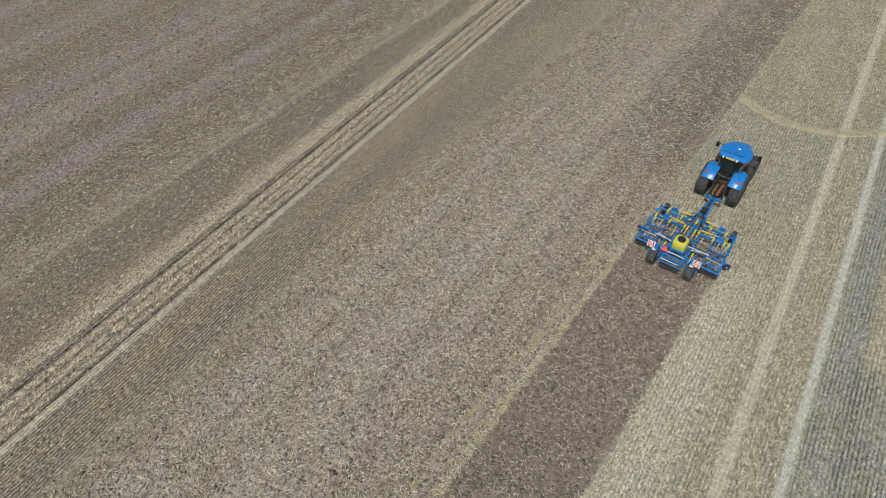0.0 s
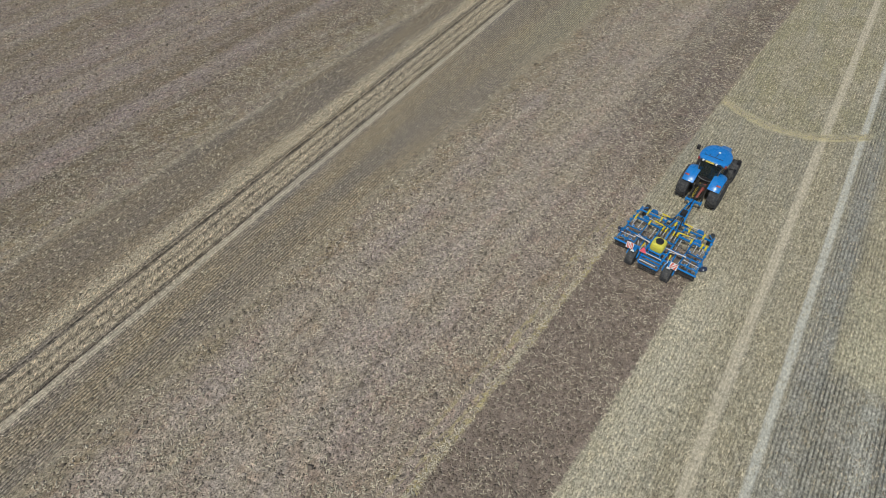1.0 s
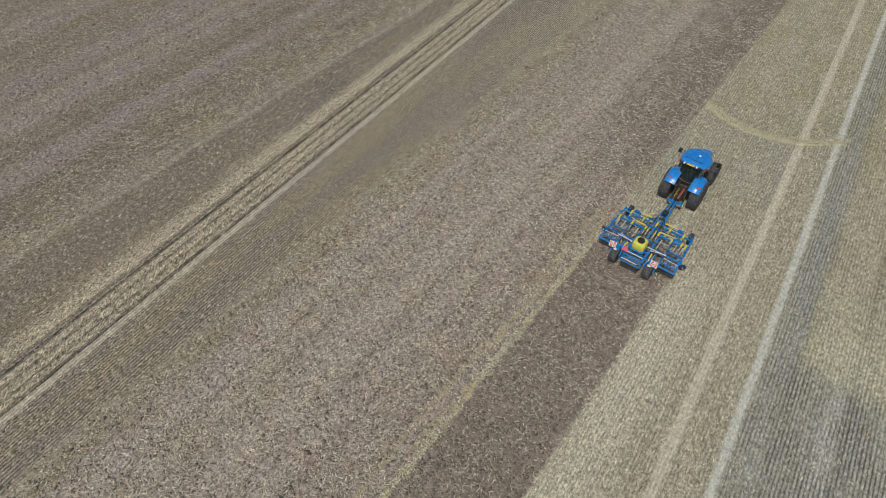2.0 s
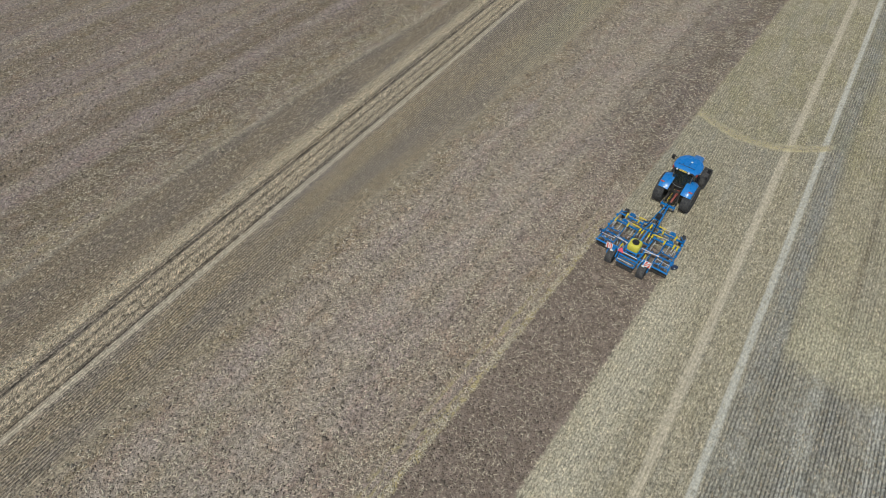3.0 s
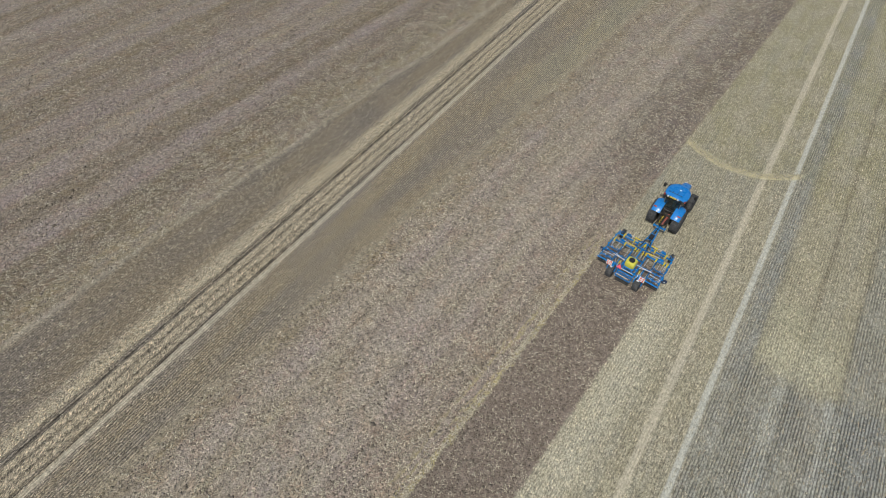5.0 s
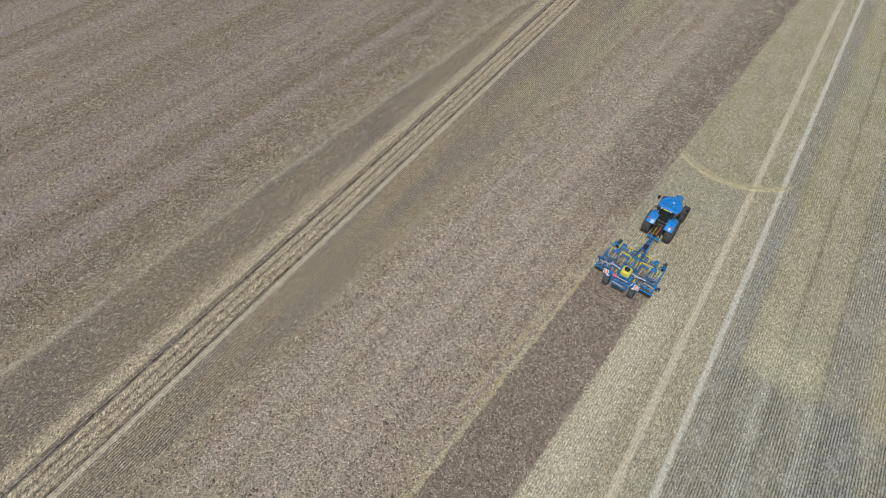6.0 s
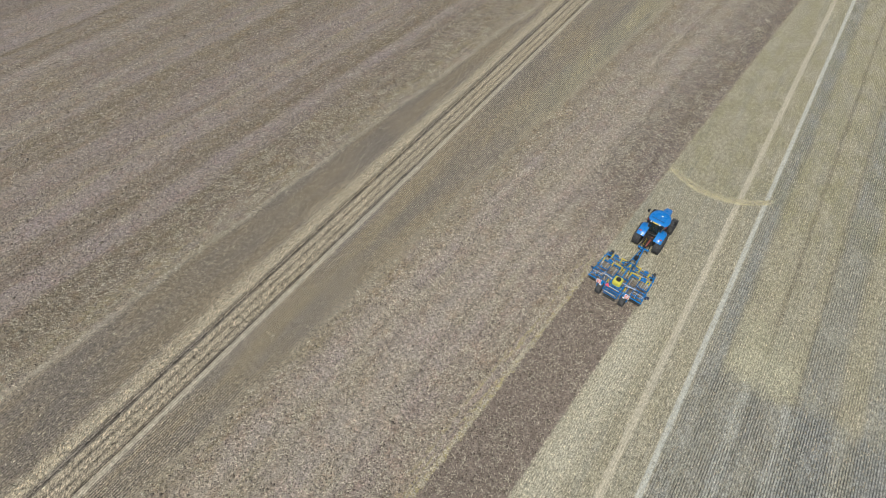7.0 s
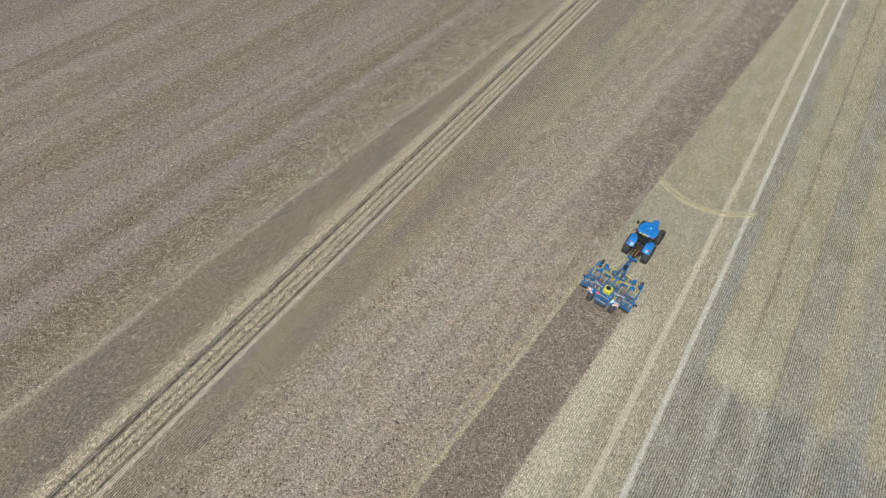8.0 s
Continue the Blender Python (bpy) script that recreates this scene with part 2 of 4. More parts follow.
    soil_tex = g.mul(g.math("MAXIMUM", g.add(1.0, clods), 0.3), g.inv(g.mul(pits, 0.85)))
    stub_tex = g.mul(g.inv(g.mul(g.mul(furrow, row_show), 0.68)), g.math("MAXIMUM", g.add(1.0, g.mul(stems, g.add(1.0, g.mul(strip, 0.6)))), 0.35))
    # put the zones together
    worked = g.add(g.inv(g.step(xs, -31.2, 0.4)), g.mul(g.step(xs, -17.2, 0.7), g.inv(g.step(g.add(x, g.mul(ragged, 0.35)), -2.75, 0.14))))
    new_pass = g.mul(g.band(g.add(g.add(x, g.mul(ragged, 0.6)), g.mul(g.add(g.noise(p, 5.0, 3), -0.5), 0.8)), -2.75, 2.3, 0.12), g.inv(g.step(g.add(y, ragged), 2.5, 0.5)))
    open_soil = g.math("MAXIMUM", worked, new_pass)
    soil_tex = g.add(soil_tex, g.mul(new_pass, g.mul(g.inv(soil_tex), 0.65)))
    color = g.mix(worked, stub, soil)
    color = g.mix(new_pass, color, fresh)
    ridge = g.band(g.add(x, g.mul(ragged, 0.8)), -2.98, -2.68, 0.1)
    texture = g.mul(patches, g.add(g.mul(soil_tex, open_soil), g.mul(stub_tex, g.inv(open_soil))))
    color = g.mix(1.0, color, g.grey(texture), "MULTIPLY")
    color = g.mix(g.mul(g.mul(ridge, g.add(0.12, g.mul(g.inv(g.step(y, 0.5, 2.5)), 0.7))), g.step(g.noise(wayp, 4.0, 4, 0.65), 0.47, 0.1)), color, (0.62, 0.51, 0.24))
    streaks = g.mul(g.band(xe, -4.1, -2.8, 0.3), g.step(g.noise(g.stretch(p, 1.0, 0.06, 1.0), 2.4, 3, 0.6), 0.54, 0.05))
    color = g.mix(g.mul(g.mul(streaks, g.inv(g.step(y, 3.0, 3.0))), g.mul(g.step(g.noise(wayp, 5.0, 3, 0.65), 0.47, 0.1), 0.65)), color, (0.57, 0.47, 0.23))
    # wheel tracks pressed smooth and pale, and the dropped straw line
    stubbled = g.inv(open_soil)
    worn = g.add(0.3, g.mul(g.step(g.noise(rowp, 5.5, 4, 0.7), 0.46, 0.12), 0.6))
    pressed = g.add(0.5, g.mul(g.mul(stub_tex, patches), 0.5))
    track_left = g.band(g.add(u, g.mul(ragged, 0.35)), -22.46, -22.02, 0.1)
    track_b = g.band(g.add(u, g.mul(ragged, 0.2)), 6.55, 7.12, 0.12)
    track_a = g.band(g.add(u, g.mul(ragged, 0.12)), 8.94, 9.38, 0.07)
    color = g.mix(g.mul(g.mul(g.add(track_left, track_b), worn), stubbled), color, g.mix(1.0, (0.59, 0.505, 0.365), g.grey(pressed), 'MULTIPLY'))
    color = g.mix(g.mul(g.mul(track_a, g.add(worn, 0.1)), stubbled), color, g.mix(1.0, (0.55, 0.52, 0.43), g.grey(pressed), 'MULTIPLY'))
    color = g.mix(g.mul(g.mul(swath, g.add(0.45, g.mul(g.step(g.noise(p, 2.2, 4, 0.65), 0.45, 0.14), 0.5))), stubbled), color, (0.82, 0.72, 0.42))
    smooth = g.mul(g.math("MAXIMUM", g.math("MAXIMUM", track_a, track_b), track_left), stubbled)
    relief = g.add(g.mul(open_soil, g.add(clods, g.mul(pits, -1.0))), g.mul(stubbled, g.add(g.mul(stems, 0.7), g.mul(g.mul(furrow, row_show), -1.0))))
    height = g.mul(g.add(relief, g.mul(mid, 1.2)), g.inv(g.mul(smooth, 0.7)))
    g.bump(height, 0.7, 0.06)
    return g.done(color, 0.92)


def plain(name, color, rough=0.5, metal=0.0, coat=0.0, dust=0.25, dust_color=(0.3, 0.25, 0.19), scale=3.0, vary=False):
    """A painted or moulded surface with dust in patches and fine wear."""
    g = Graph(name)
    p = g.place()
    film = g.step(g.noise(p, scale, 5, 0.65), 0.58, 0.16)
    speck = g.noise(p, 40.0, 2)
    info = g.tree.nodes.new("ShaderNodeObjectInfo")
    tint = g.add(0.8, g.mul(info.outputs["Random"], 0.4))
    blend = g.tree.nodes.new("ShaderNodeCombineColor")
    for socket in blend.inputs[:3]:
        g.plug(socket, tint)
    shade = g.mix(1.0, color, blend.outputs[0], "MULTIPLY") if vary else color
    c = g.mix(g.mul(film, dust), shade, dust_color)
    c = g.mix(g.mul(g.step(speck, 0.62, 0.08), dust * 0.6), c, dust_color)
    g.bump(g.noise(p, 25.0, 3), 0.12, 0.01)
    return g.done(c, g.add(rough, g.mul(film, 0.25)), metal, coat)


def crumb(name, dark, light, streaked=False):
    """Loose small pieces, each a little different."""
    g = Graph(name)
    n = g.tree.nodes.new("ShaderNodeNewGeometry")
    c = g.mix(n.outputs["Random Per Island"], dark, light)
    if streaked:
        p = g.place()
        tone = g.noise(g.stretch(p, 1.0, 0.014, 1.0), 0.55, 4, 0.66)
        c = g.mix(g.mul(g.step(tone, 0.54, 0.07), 0.6), c, g.mix(1.0, c, (0.66, 0.63, 0.54), "MULTIPLY"))
        c = g.mix(g.mul(g.inv(g.step(tone, 0.44, 0.07)), 0.4), c, g.mix(1.0, c, (1.13, 1.12, 1.12), "MULTIPLY"))
    return g.done(c, 0.85)


FIELD = field_material()
BLUE = plain("tractor_blue", (0.012, 0.215, 0.6), 0.26, coat=0.2, dust=0.05)
IMPLEMENT_BLUE = plain("implement_blue", (0.014, 0.205, 0.53), 0.22, coat=0.5, dust=0.05, vary=True)
SHANK = plain("worn_shank", (0.4, 0.35, 0.3), 0.42, 0.2, dust=0.3)
YELLOW = plain("yellow_paint", (0.8, 0.62, 0.03), 0.4, dust=0.15)
TANK = plain("tank_yellow", (0.72, 0.66, 0.08), 0.45, dust=0.12)
NAVY = plain("dark_blue_paint", (0.008, 0.03, 0.09), 0.4, dust=0.2)
RUBBER = plain("rubber", (0.04, 0.04, 0.042), 0.75, dust=0.6, dust_color=(0.2, 0.185, 0.165), scale=5.0)
BLACK = plain("black_plastic", (0.015, 0.015, 0.017), 0.5, dust=0.2)
IRON = plain("dark_iron", (0.05, 0.048, 0.046), 0.55, 0.5, dust=0.4)
STEEL = plain("worn_steel", (0.72, 0.71, 0.68), 0.35, 0.2, dust=0.15)
RED = plain("red_paint", (0.35, 0.02, 0.018), 0.45, dust=0.2)
RUST = plain("rusty_red", (0.3, 0.06, 0.045), 0.6, dust=0.3)
PINK = plain("fluorescent_red", (0.9, 0.13, 0.18), 0.5, dust=0.08)
WHITE = plain("white_sheet", (0.82, 0.82, 0.8), 0.4, dust=0.08)
ORANGE = plain("signal_red", (0.8, 0.12, 0.08), 0.4, dust=0.08)
RIM = plain("rim_blue_grey", (0.3, 0.32, 0.34), 0.45, 0.2, dust=0.4)
AMBER = plain("yellow_plate", (0.85, 0.62, 0.05), 0.4, dust=0.05)
TIMBER = plain("seat_cloth", (0.07, 0.072, 0.078), 0.9, dust=0.1)


def glass_material():
    g = Graph("tinted_glass")
    g.shader.inputs["Transmission Weight"].default_value = 0.9
    g.shader.inputs["IOR"].default_value = 1.45
    return g.done((0.12, 0.16, 0.16), 0.04)


GLASS = glass_material()
CLOD = crumb("clod", (0.16, 0.127, 0.098), (0.5, 0.41, 0.32), True)
FRESH_CLOD = crumb("fresh_clod", (0.14, 0.107, 0.08), (0.3, 0.233, 0.178))
STRAW = crumb("straw", (0.42, 0.355, 0.25), (0.84, 0.74, 0.55))
STALK = crumb("stubble", (0.2, 0.17, 0.113), (0.78, 0.69, 0.5))
GREY_STALK = crumb("weathered_stubble", (0.15, 0.125, 0.09), (0.52, 0.44, 0.31))


# ---- mesh helpers ----
def finish(name, bm, material, smooth=True):
    bmesh.ops.recalc_face_normals(bm, faces=bm.faces)
    me = bpy.data.meshes.new(name)
    bm.to_mesh(me)
    bm.free()
    me.materials.append(material)
    if smooth:
        me.polygons.foreach_set("use_smooth", [True] * len(me.polygons))
        me.set_sharp_from_angle(angle=radians(35))
    return me


def part(name, bm, material, parent, label="", at=None):
    """One mesh object under a thing or a part; bm may be a mesh that is used again."""
    me = bm if isinstance(bm, bpy.types.Mesh) else finish(name, bm, material)
    ob = new(name, me)
    ob.parent = parent
    if at is not None:
        ob.matrix_basis = at
    return tagged(ob, label)


def base(name, at, label, category):
    ob = new(name)
    ob.matrix_basis = at
    ob.empty_display_size = 0.3
    return tagged(ob, label, category)


def box(bm, c, s, rot=(0, 0, 0), bevel=0.0, taper=1.0):
    m = pose(*c, *rot)
    made = bmesh.ops.create_cube(bm, size=1.0)["verts"]
    for v in made:
        k = taper if v.co.z > 0 else 1.0
        v.co = Vector((v.co.x * s[0] * k, v.co.y * s[1] * k, v.co.z * s[2]))
    if bevel:
        edges = list({e for v in made for e in v.link_edges})
        made = list({v for f in bmesh.ops.bevel(bm, geom=edges, offset=bevel, segments=2, affect="EDGES", profile=0.6)["faces"] for v in f.verts}
                    | {v for v in made if v.is_valid})
    for v in made:
        v.co = m @ v.co
    return bm


def tube(bm, a, b, r, r2=None, sides=10):
    a, b = Vector(a), Vector(b)
    d = b - a
    m = Matrix.Translation((a + b) / 2) @ d.to_track_quat("Z", "Y").to_matrix().to_4x4()
    bmesh.ops.create_cone(bm, cap_ends=True, segments=sides, radius1=r, radius2=r if r2 is None else r2, depth=d.length, matrix=m)
    return bm


def path_tube(bm, pts, r, sides=8):
    for a, b in zip(pts, pts[1:]):
        tube(bm, a, b, r, sides=sides)
    return bm


def lathe(bm, profile, sides=40, cx=0.0):
    """Turns (x, radius) pairs round the x axis."""
    rings = [[bm.verts.new((cx + px, r * math.sin(a), r * math.cos(a))) for a in (2 * math.pi * k / sides for k in range(sides))] for px, r in profile]
    for one, two in zip(rings, rings[1:]):
        for k in range(sides):
            bm.faces.new((one[k], one[(k + 1) % sides], two[(k + 1) % sides], two[k]))
    for ring in (rings[0], rings[-1]):
        bm.faces.new(ring)
    return bm


def loft(bm, rings, close=True):
    made = [[bm.verts.new(p) for p in ring] for ring in rings]
    n = len(made[0])
    for one, two in zip(made, made[1:]):
        for k in range(n):
            bm.faces.new((one[k], one[(k + 1) % n], two[(k + 1) % n], two[k]))
    if close:
        bm.faces.new(made[0])
        bm.faces.new(made[-1])
    return bm


def outline(points, inset, z, cx=0.0, cy=0.0):
    return [(cx + (px - cx) * inset, cy + (py - cy) * inset, z) for px, py in points]


def rounded(half_x, half_y, power=3.5, n=28, cx=0.0, cy=0.0):
    out = []
    for k in range(n):
        a = 2 * math.pi * k / n
        c, s = math.cos(a), math.sin(a)
        out.append((cx + half_x * math.copysign(abs(c) ** (2 / power), c), cy + half_y * math.copysign(abs(s) ** (2 / power), s)))
    return out


# ---- the field ----
def lines(low, high, coarse, fine_spots):
    out = list(np.arange(low, high + 1e-6, coarse))
    for a, b, d in fine_spots:
        out += list(np.arange(a, b, d))
    return np.unique(np.round(np.array(out), 3))


RUTS = [(-24.78, 0.34, 0.07), (-22.62, 0.16, 0.05), (-22.15, 0.62, 0.04), (6.84, 0.46, 0.04), (9.16, 0.47, 0.05)]   # across, width, depth


def ground():
    us = lines(-130, 60, 0.8, [(c - w, c + w, 0.09) for c, w, _ in RUTS])
    us = np.concatenate([[-2500, -900, -350, -180], us, [90, 180, 500, 2500]])
    ys = np.concatenate([[-2500, -800, -300, -140, -90], np.arange(-60, 121, 0.8), [140, 200, 400, 1000, 2500]])
    U, Y = np.meshgrid(us, ys, indexing="ij")
    X = U - SLANT * Y - LEAD
    rng = np.random.default_rng(3)
    Z = rng.normal(0, 0.012, U.shape)
    for c, w, d in RUTS:
        wob = 0.05 * np.sin(Y * 0.9) + 0.03 * np.sin(Y * 2.3)
        Z -= d * np.clip(1.35 - np.abs(U - c - wob) / (w / 2), 0, 1)
    Z[(np.abs(U) > 125) | (np.abs(Y) > 119)] = 0
    a, b = U.shape
    verts = np.stack([X, Y, Z], -1).reshape(-1, 3)
    i = np.arange(a * b).reshape(a, b)
    faces = np.stack([i[:-1, :-1], i[1:, :-1], i[1:, 1:], i[:-1, 1:]], -1).reshape(-1, 4)
    me = mesh_of("ground", verts, faces, FIELD)
    me.polygons.foreach_set("use_smooth", [True] * len(me.polygons))
    return tagged(new("ground", me), "wide stubble field partly cultivated into brown crumbly soil", "field", kind="structure")


def mesh_of(name, verts, faces, material):
    me = bpy.data.meshes.new(name)
    verts, faces = np.asarray(verts, np.float32), np.asarray(faces, np.int32)
    n, k = faces.shape
    me.vertices.add(len(verts))
    me.vertices.foreach_set("co", verts.ravel())
    me.loops.add(n * k)
    me.loops.foreach_set("vertex_index", faces.ravel())
    me.polygons.add(n)
    me.polygons.foreach_set("loop_start", np.arange(0, n * k, k, dtype=np.int32))
    me.polygons.foreach_set("loop_total", np.full(n, k, dtype=np.int32))
    me.update(calc_edges=True)
    me.materials.append(material)
    return me


def scatter(name, shape, shape_faces, places, sizes, yaw, tilt, material, label, category, jitter=0.0, seed=1, bend=None):
    """Very many small loose solids in one mesh: each a turned, scaled, bent and roughened copy of a small shape."""
    rng = np.random.default_rng(seed)
    n, k = len(places), len(shape)
    v = shape[None] * sizes[:, None, :]
    if bend is not None:
        v[..., 1] += bend[:, None] * (1 - shape[None, :, 0] ** 2) * sizes[:, None, 0]
    if jitter:
        v = v * (1 + rng.uniform(-jitter, jitter, (n, k, 1)))
    ct, st = np.cos(tilt)[:, None], np.sin(tilt)[:, None]
    vx, vz = v[..., 0] * ct - v[..., 2] * st, v[..., 0] * st + v[..., 2] * ct
    cy, sy = np.cos(yaw)[:, None], np.sin(yaw)[:, None]
    out = np.stack([vx * cy - v[..., 1] * sy, vx * sy + v[..., 1] * cy, vz], -1) + places[:, None, :]
    f = shape_faces[None] + (np.arange(n) * k)[:, None, None]
    me = mesh_of(name, out.reshape(-1, 3), f.reshape(-1, shape_faces.shape[1]), material)
    return tagged(new(name, me), label, category, kind="stuff")


LUMP = np.array([(1, 0, 0), (-1, 0, 0), (0, 1, 0), (0, -1, 0), (0, 0, 1), (0, 0, -0.6)], float)
LUMP_F = np.array([(0, 2, 4), (2, 1, 4), (1, 3, 4), (3, 0, 4), (2, 0, 5), (1, 2, 5), (3, 1, 5), (0, 3, 5)])
BLADE = np.array([(-1, 0, 0.2), (0, -1, 0), (0, 1, 0), (0, 0, 1), (1, 0, 0.2)], float)      # a stem tapering to both ends
BLADE_F = np.array([(0, 1, 3), (0, 3, 2), (0, 2, 1), (4, 3, 1), (4, 2, 3), (4, 1, 2)])
TUFT = np.array([(-1, -0.6, 0), (-1, 0.6, 0), (1, 0.6, 0), (1, -0.6, 0), (-0.8, 0, 1), (0.8, 0.2, 0.9)], float)
TUFT_F = np.array([(0, 3, 5), (0, 5, 4), (2, 1, 4), (2, 4, 5), (1, 0, 4), (3, 2, 5)])


def throw(rng, n, x0, x1, y0, y1):
    return rng.uniform(x0, x1, n), rng.uniform(y0, y1, n)


def worked_clods():
    rng = np.random.default_rng(11)
    x1, y1 = throw(rng, 32000, -17.2, -2.75, -38, 86)
    x2, y2 = throw(rng, 70000, -82, -31.2, -48, 70)
    x, y = np.r_[x1, x2], np.r_[y1, y2]
    keep = rng.random(len(x)) < np.where(x < -50, 0.6, 1)
    x, y = x[keep], y[keep]
    x = np.where((x < -30.5) | (x > -4.5), x, x + rng.normal(0, 0.4, len(x)))
    n = len(x)
    s = np.minimum(rng.lognormal(math.log(0.05), 0.42, n), 0.14) * np.where(x < -36, 1.35, 1.0)
    sizes = np.stack([s * rng.uniform(0.8, 1.5, n), s * rng.uniform(0.7, 1.2, n), s * rng.uniform(0.5, 0.95, n)], -1)
    return scatter("soil_clods", LUMP, LUMP_F, np.stack([x, y, np.full(n, 0.012)], -1), sizes, rng.uniform(0, 6.3, n), rng.normal(0, 0.3, n), CLOD,
                   "dry grey-brown clods lying on the worked soil", "clods", 0.35, 12)


def fresh_clods():
    rng = np.random.default_rng(21)
    x, y = throw(rng, 16000, -2.7, 2.25, -46, 2.4)
    n = len(x)
    s = np.minimum(rng.lognormal(math.log(0.04), 0.5, n), 0.13)
    sizes = np.stack([s * rng.uniform(0.8, 1.4, n), s, s * 0.75], -1)
    return scatter("fresh_clods", LUMP, LUMP_F, np.stack([x, y, np.full(n, 0.01)], -1), sizes, rng.uniform(0, 6.3, n), rng.normal(0, 0.3, n), FRESH_CLOD,
                   "dark moist clods on the newest worked pass", "clods", 0.35, 22)


def tufts_of_straw(rng, n, x0, x1, y0, y1, spread=0.16, lines=0.0):
    """Places and headings of straw in loose tufts; lines pulls the tufts onto streaks along the tractor's way."""
    cx, cy = throw(rng, n // 5, x0, x1, y0, y1)
    keep = rng.random(len(cx)) < 0.6 + 0.3 * np.sin(cx * 2.1 + 3 * np.sin(cy * 0.7)) * np.sin(cy * 1.3 + 2 * np.sin(cx * 0.9))
    keep &= rng.random(len(cx)) < 1 - lines + lines * (0.5 + 0.5 * np.sin(cx * 7.4 + 0.6 * np.sin(cy * 0.8)))
    cx, cy = cx[keep], cy[keep]
    own = rng.integers(1, 11, len(cx))
    i = np.repeat(np.arange(len(cx)), own)
    heading = np.repeat(rng.uniform(0, 6.3, len(cx)), own) + rng.normal(0, 0.6, len(i))
    return cx[i] + rng.normal(0, spread, len(i)), cy[i] + rng.normal(0, spread * 1.3, len(i)), heading


def loose_straw():
    rng = np.random.default_rng(31)
    found = [tufts_of_straw(rng, *row) for row in (
        (34000, -17.2, -7.0, -38, 86, 0.3, 0.3), (52000, -72, -31.2, -48, 70, 0.35, 0.3), (26000, -37.2, -31.2, -44, 66, 0.25, 0.2), (24000, -7.2, -2.9, -36, 86, 0.25, 0.6),
        (16000, -2.7, 2.25, -46, 1.0, 0.3, 0.85), (2600, -3.0, -2.72, -36, 1.0, 0.12, 0.0))]
    x, y, yaw = (np.concatenate(v) for v in zip(*found))
    n = len(x)
    near = np.where(x > -2.65, 1.35, np.where(x > -17.5, 1.4, 1.2))      # longer pieces on the newest passes
    sizes = np.stack([np.clip(rng.lognormal(math.log(0.07), 0.45, n), 0.03, 0.18) * near, rng.uniform(0.016, 0.036, n) * np.where(x > -2.65, 0.9, near), rng.uniform(0.012, 0.03, n)], -1)
    return scatter("loose_straw", BLADE, BLADE_F, np.stack([x, y, rng.uniform(0.012, 0.05, n)], -1), sizes, yaw, rng.normal(0, 0.12, n), STRAW,
                   "pale broken straw strewn in tufts over the worked soil", "straw", 0.0, 32, rng.normal(0, 0.3, n))


def untilled(x, y):
    return ((x > -31) & (x < -17.2)) | ((x > -2.75) & ((x > 2.4) | (y > 2.7)))


def stubble(name, material, seed, pick, label):
    """Tufts along the drilled rows."""
    rng = np.random.default_rng(seed)
    rows = np.arange(-31, 31, 0.19)
    y = np.arange(-42, 80, 0.22)
    U, Y = np.meshgrid(rows, y)
    U, Y = U.ravel(), rng.uniform(-42, 80, U.size)
    U = U + rng.normal(0, 1, U.size) * np.where((U > 2.5) & (U < 9), 0.05, 0.022)
    X = U - SLANT * Y - LEAD
    keep = untilled(X + np.where(X < -10, rng.normal(0, 0.6, X.size), 0), Y) & pick(U, X, Y, rng) & (X > -32) & (X < 26) & (rng.random(U.size) < np.where(X < -16, 0.35, 0.34))
    for c, w, _ in RUTS:
        keep &= np.abs(U - c) > w * 0.62
    X, Y = X[keep], Y[keep]
    n = len(X)
    sizes = np.stack([rng.uniform(0.04, 0.12, n), rng.uniform(0.022, 0.05, n), rng.uniform(0.05, 0.14, n)], -1)
    return scatter(name, TUFT, TUFT_F, np.stack([X, Y, np.full(n, -0.005)], -1), sizes, math.pi / 2 + SLANT + rng.normal(0, 0.12, n), rng.normal(0, 0.1, n), material, label, "stubble", 0.2, seed + 1)


def is_grey(U, X, Y, rng):
    g = ((U > 9.1) & (U < 11.4)) | ((U > 15.8) & (U < 17.8)) | ((U > 11.4) & (Y < 0.4)) | (X < -17)
    return g ^ (rng.random(U.shape) < np.where(X < -17, 0.06, 0.25))


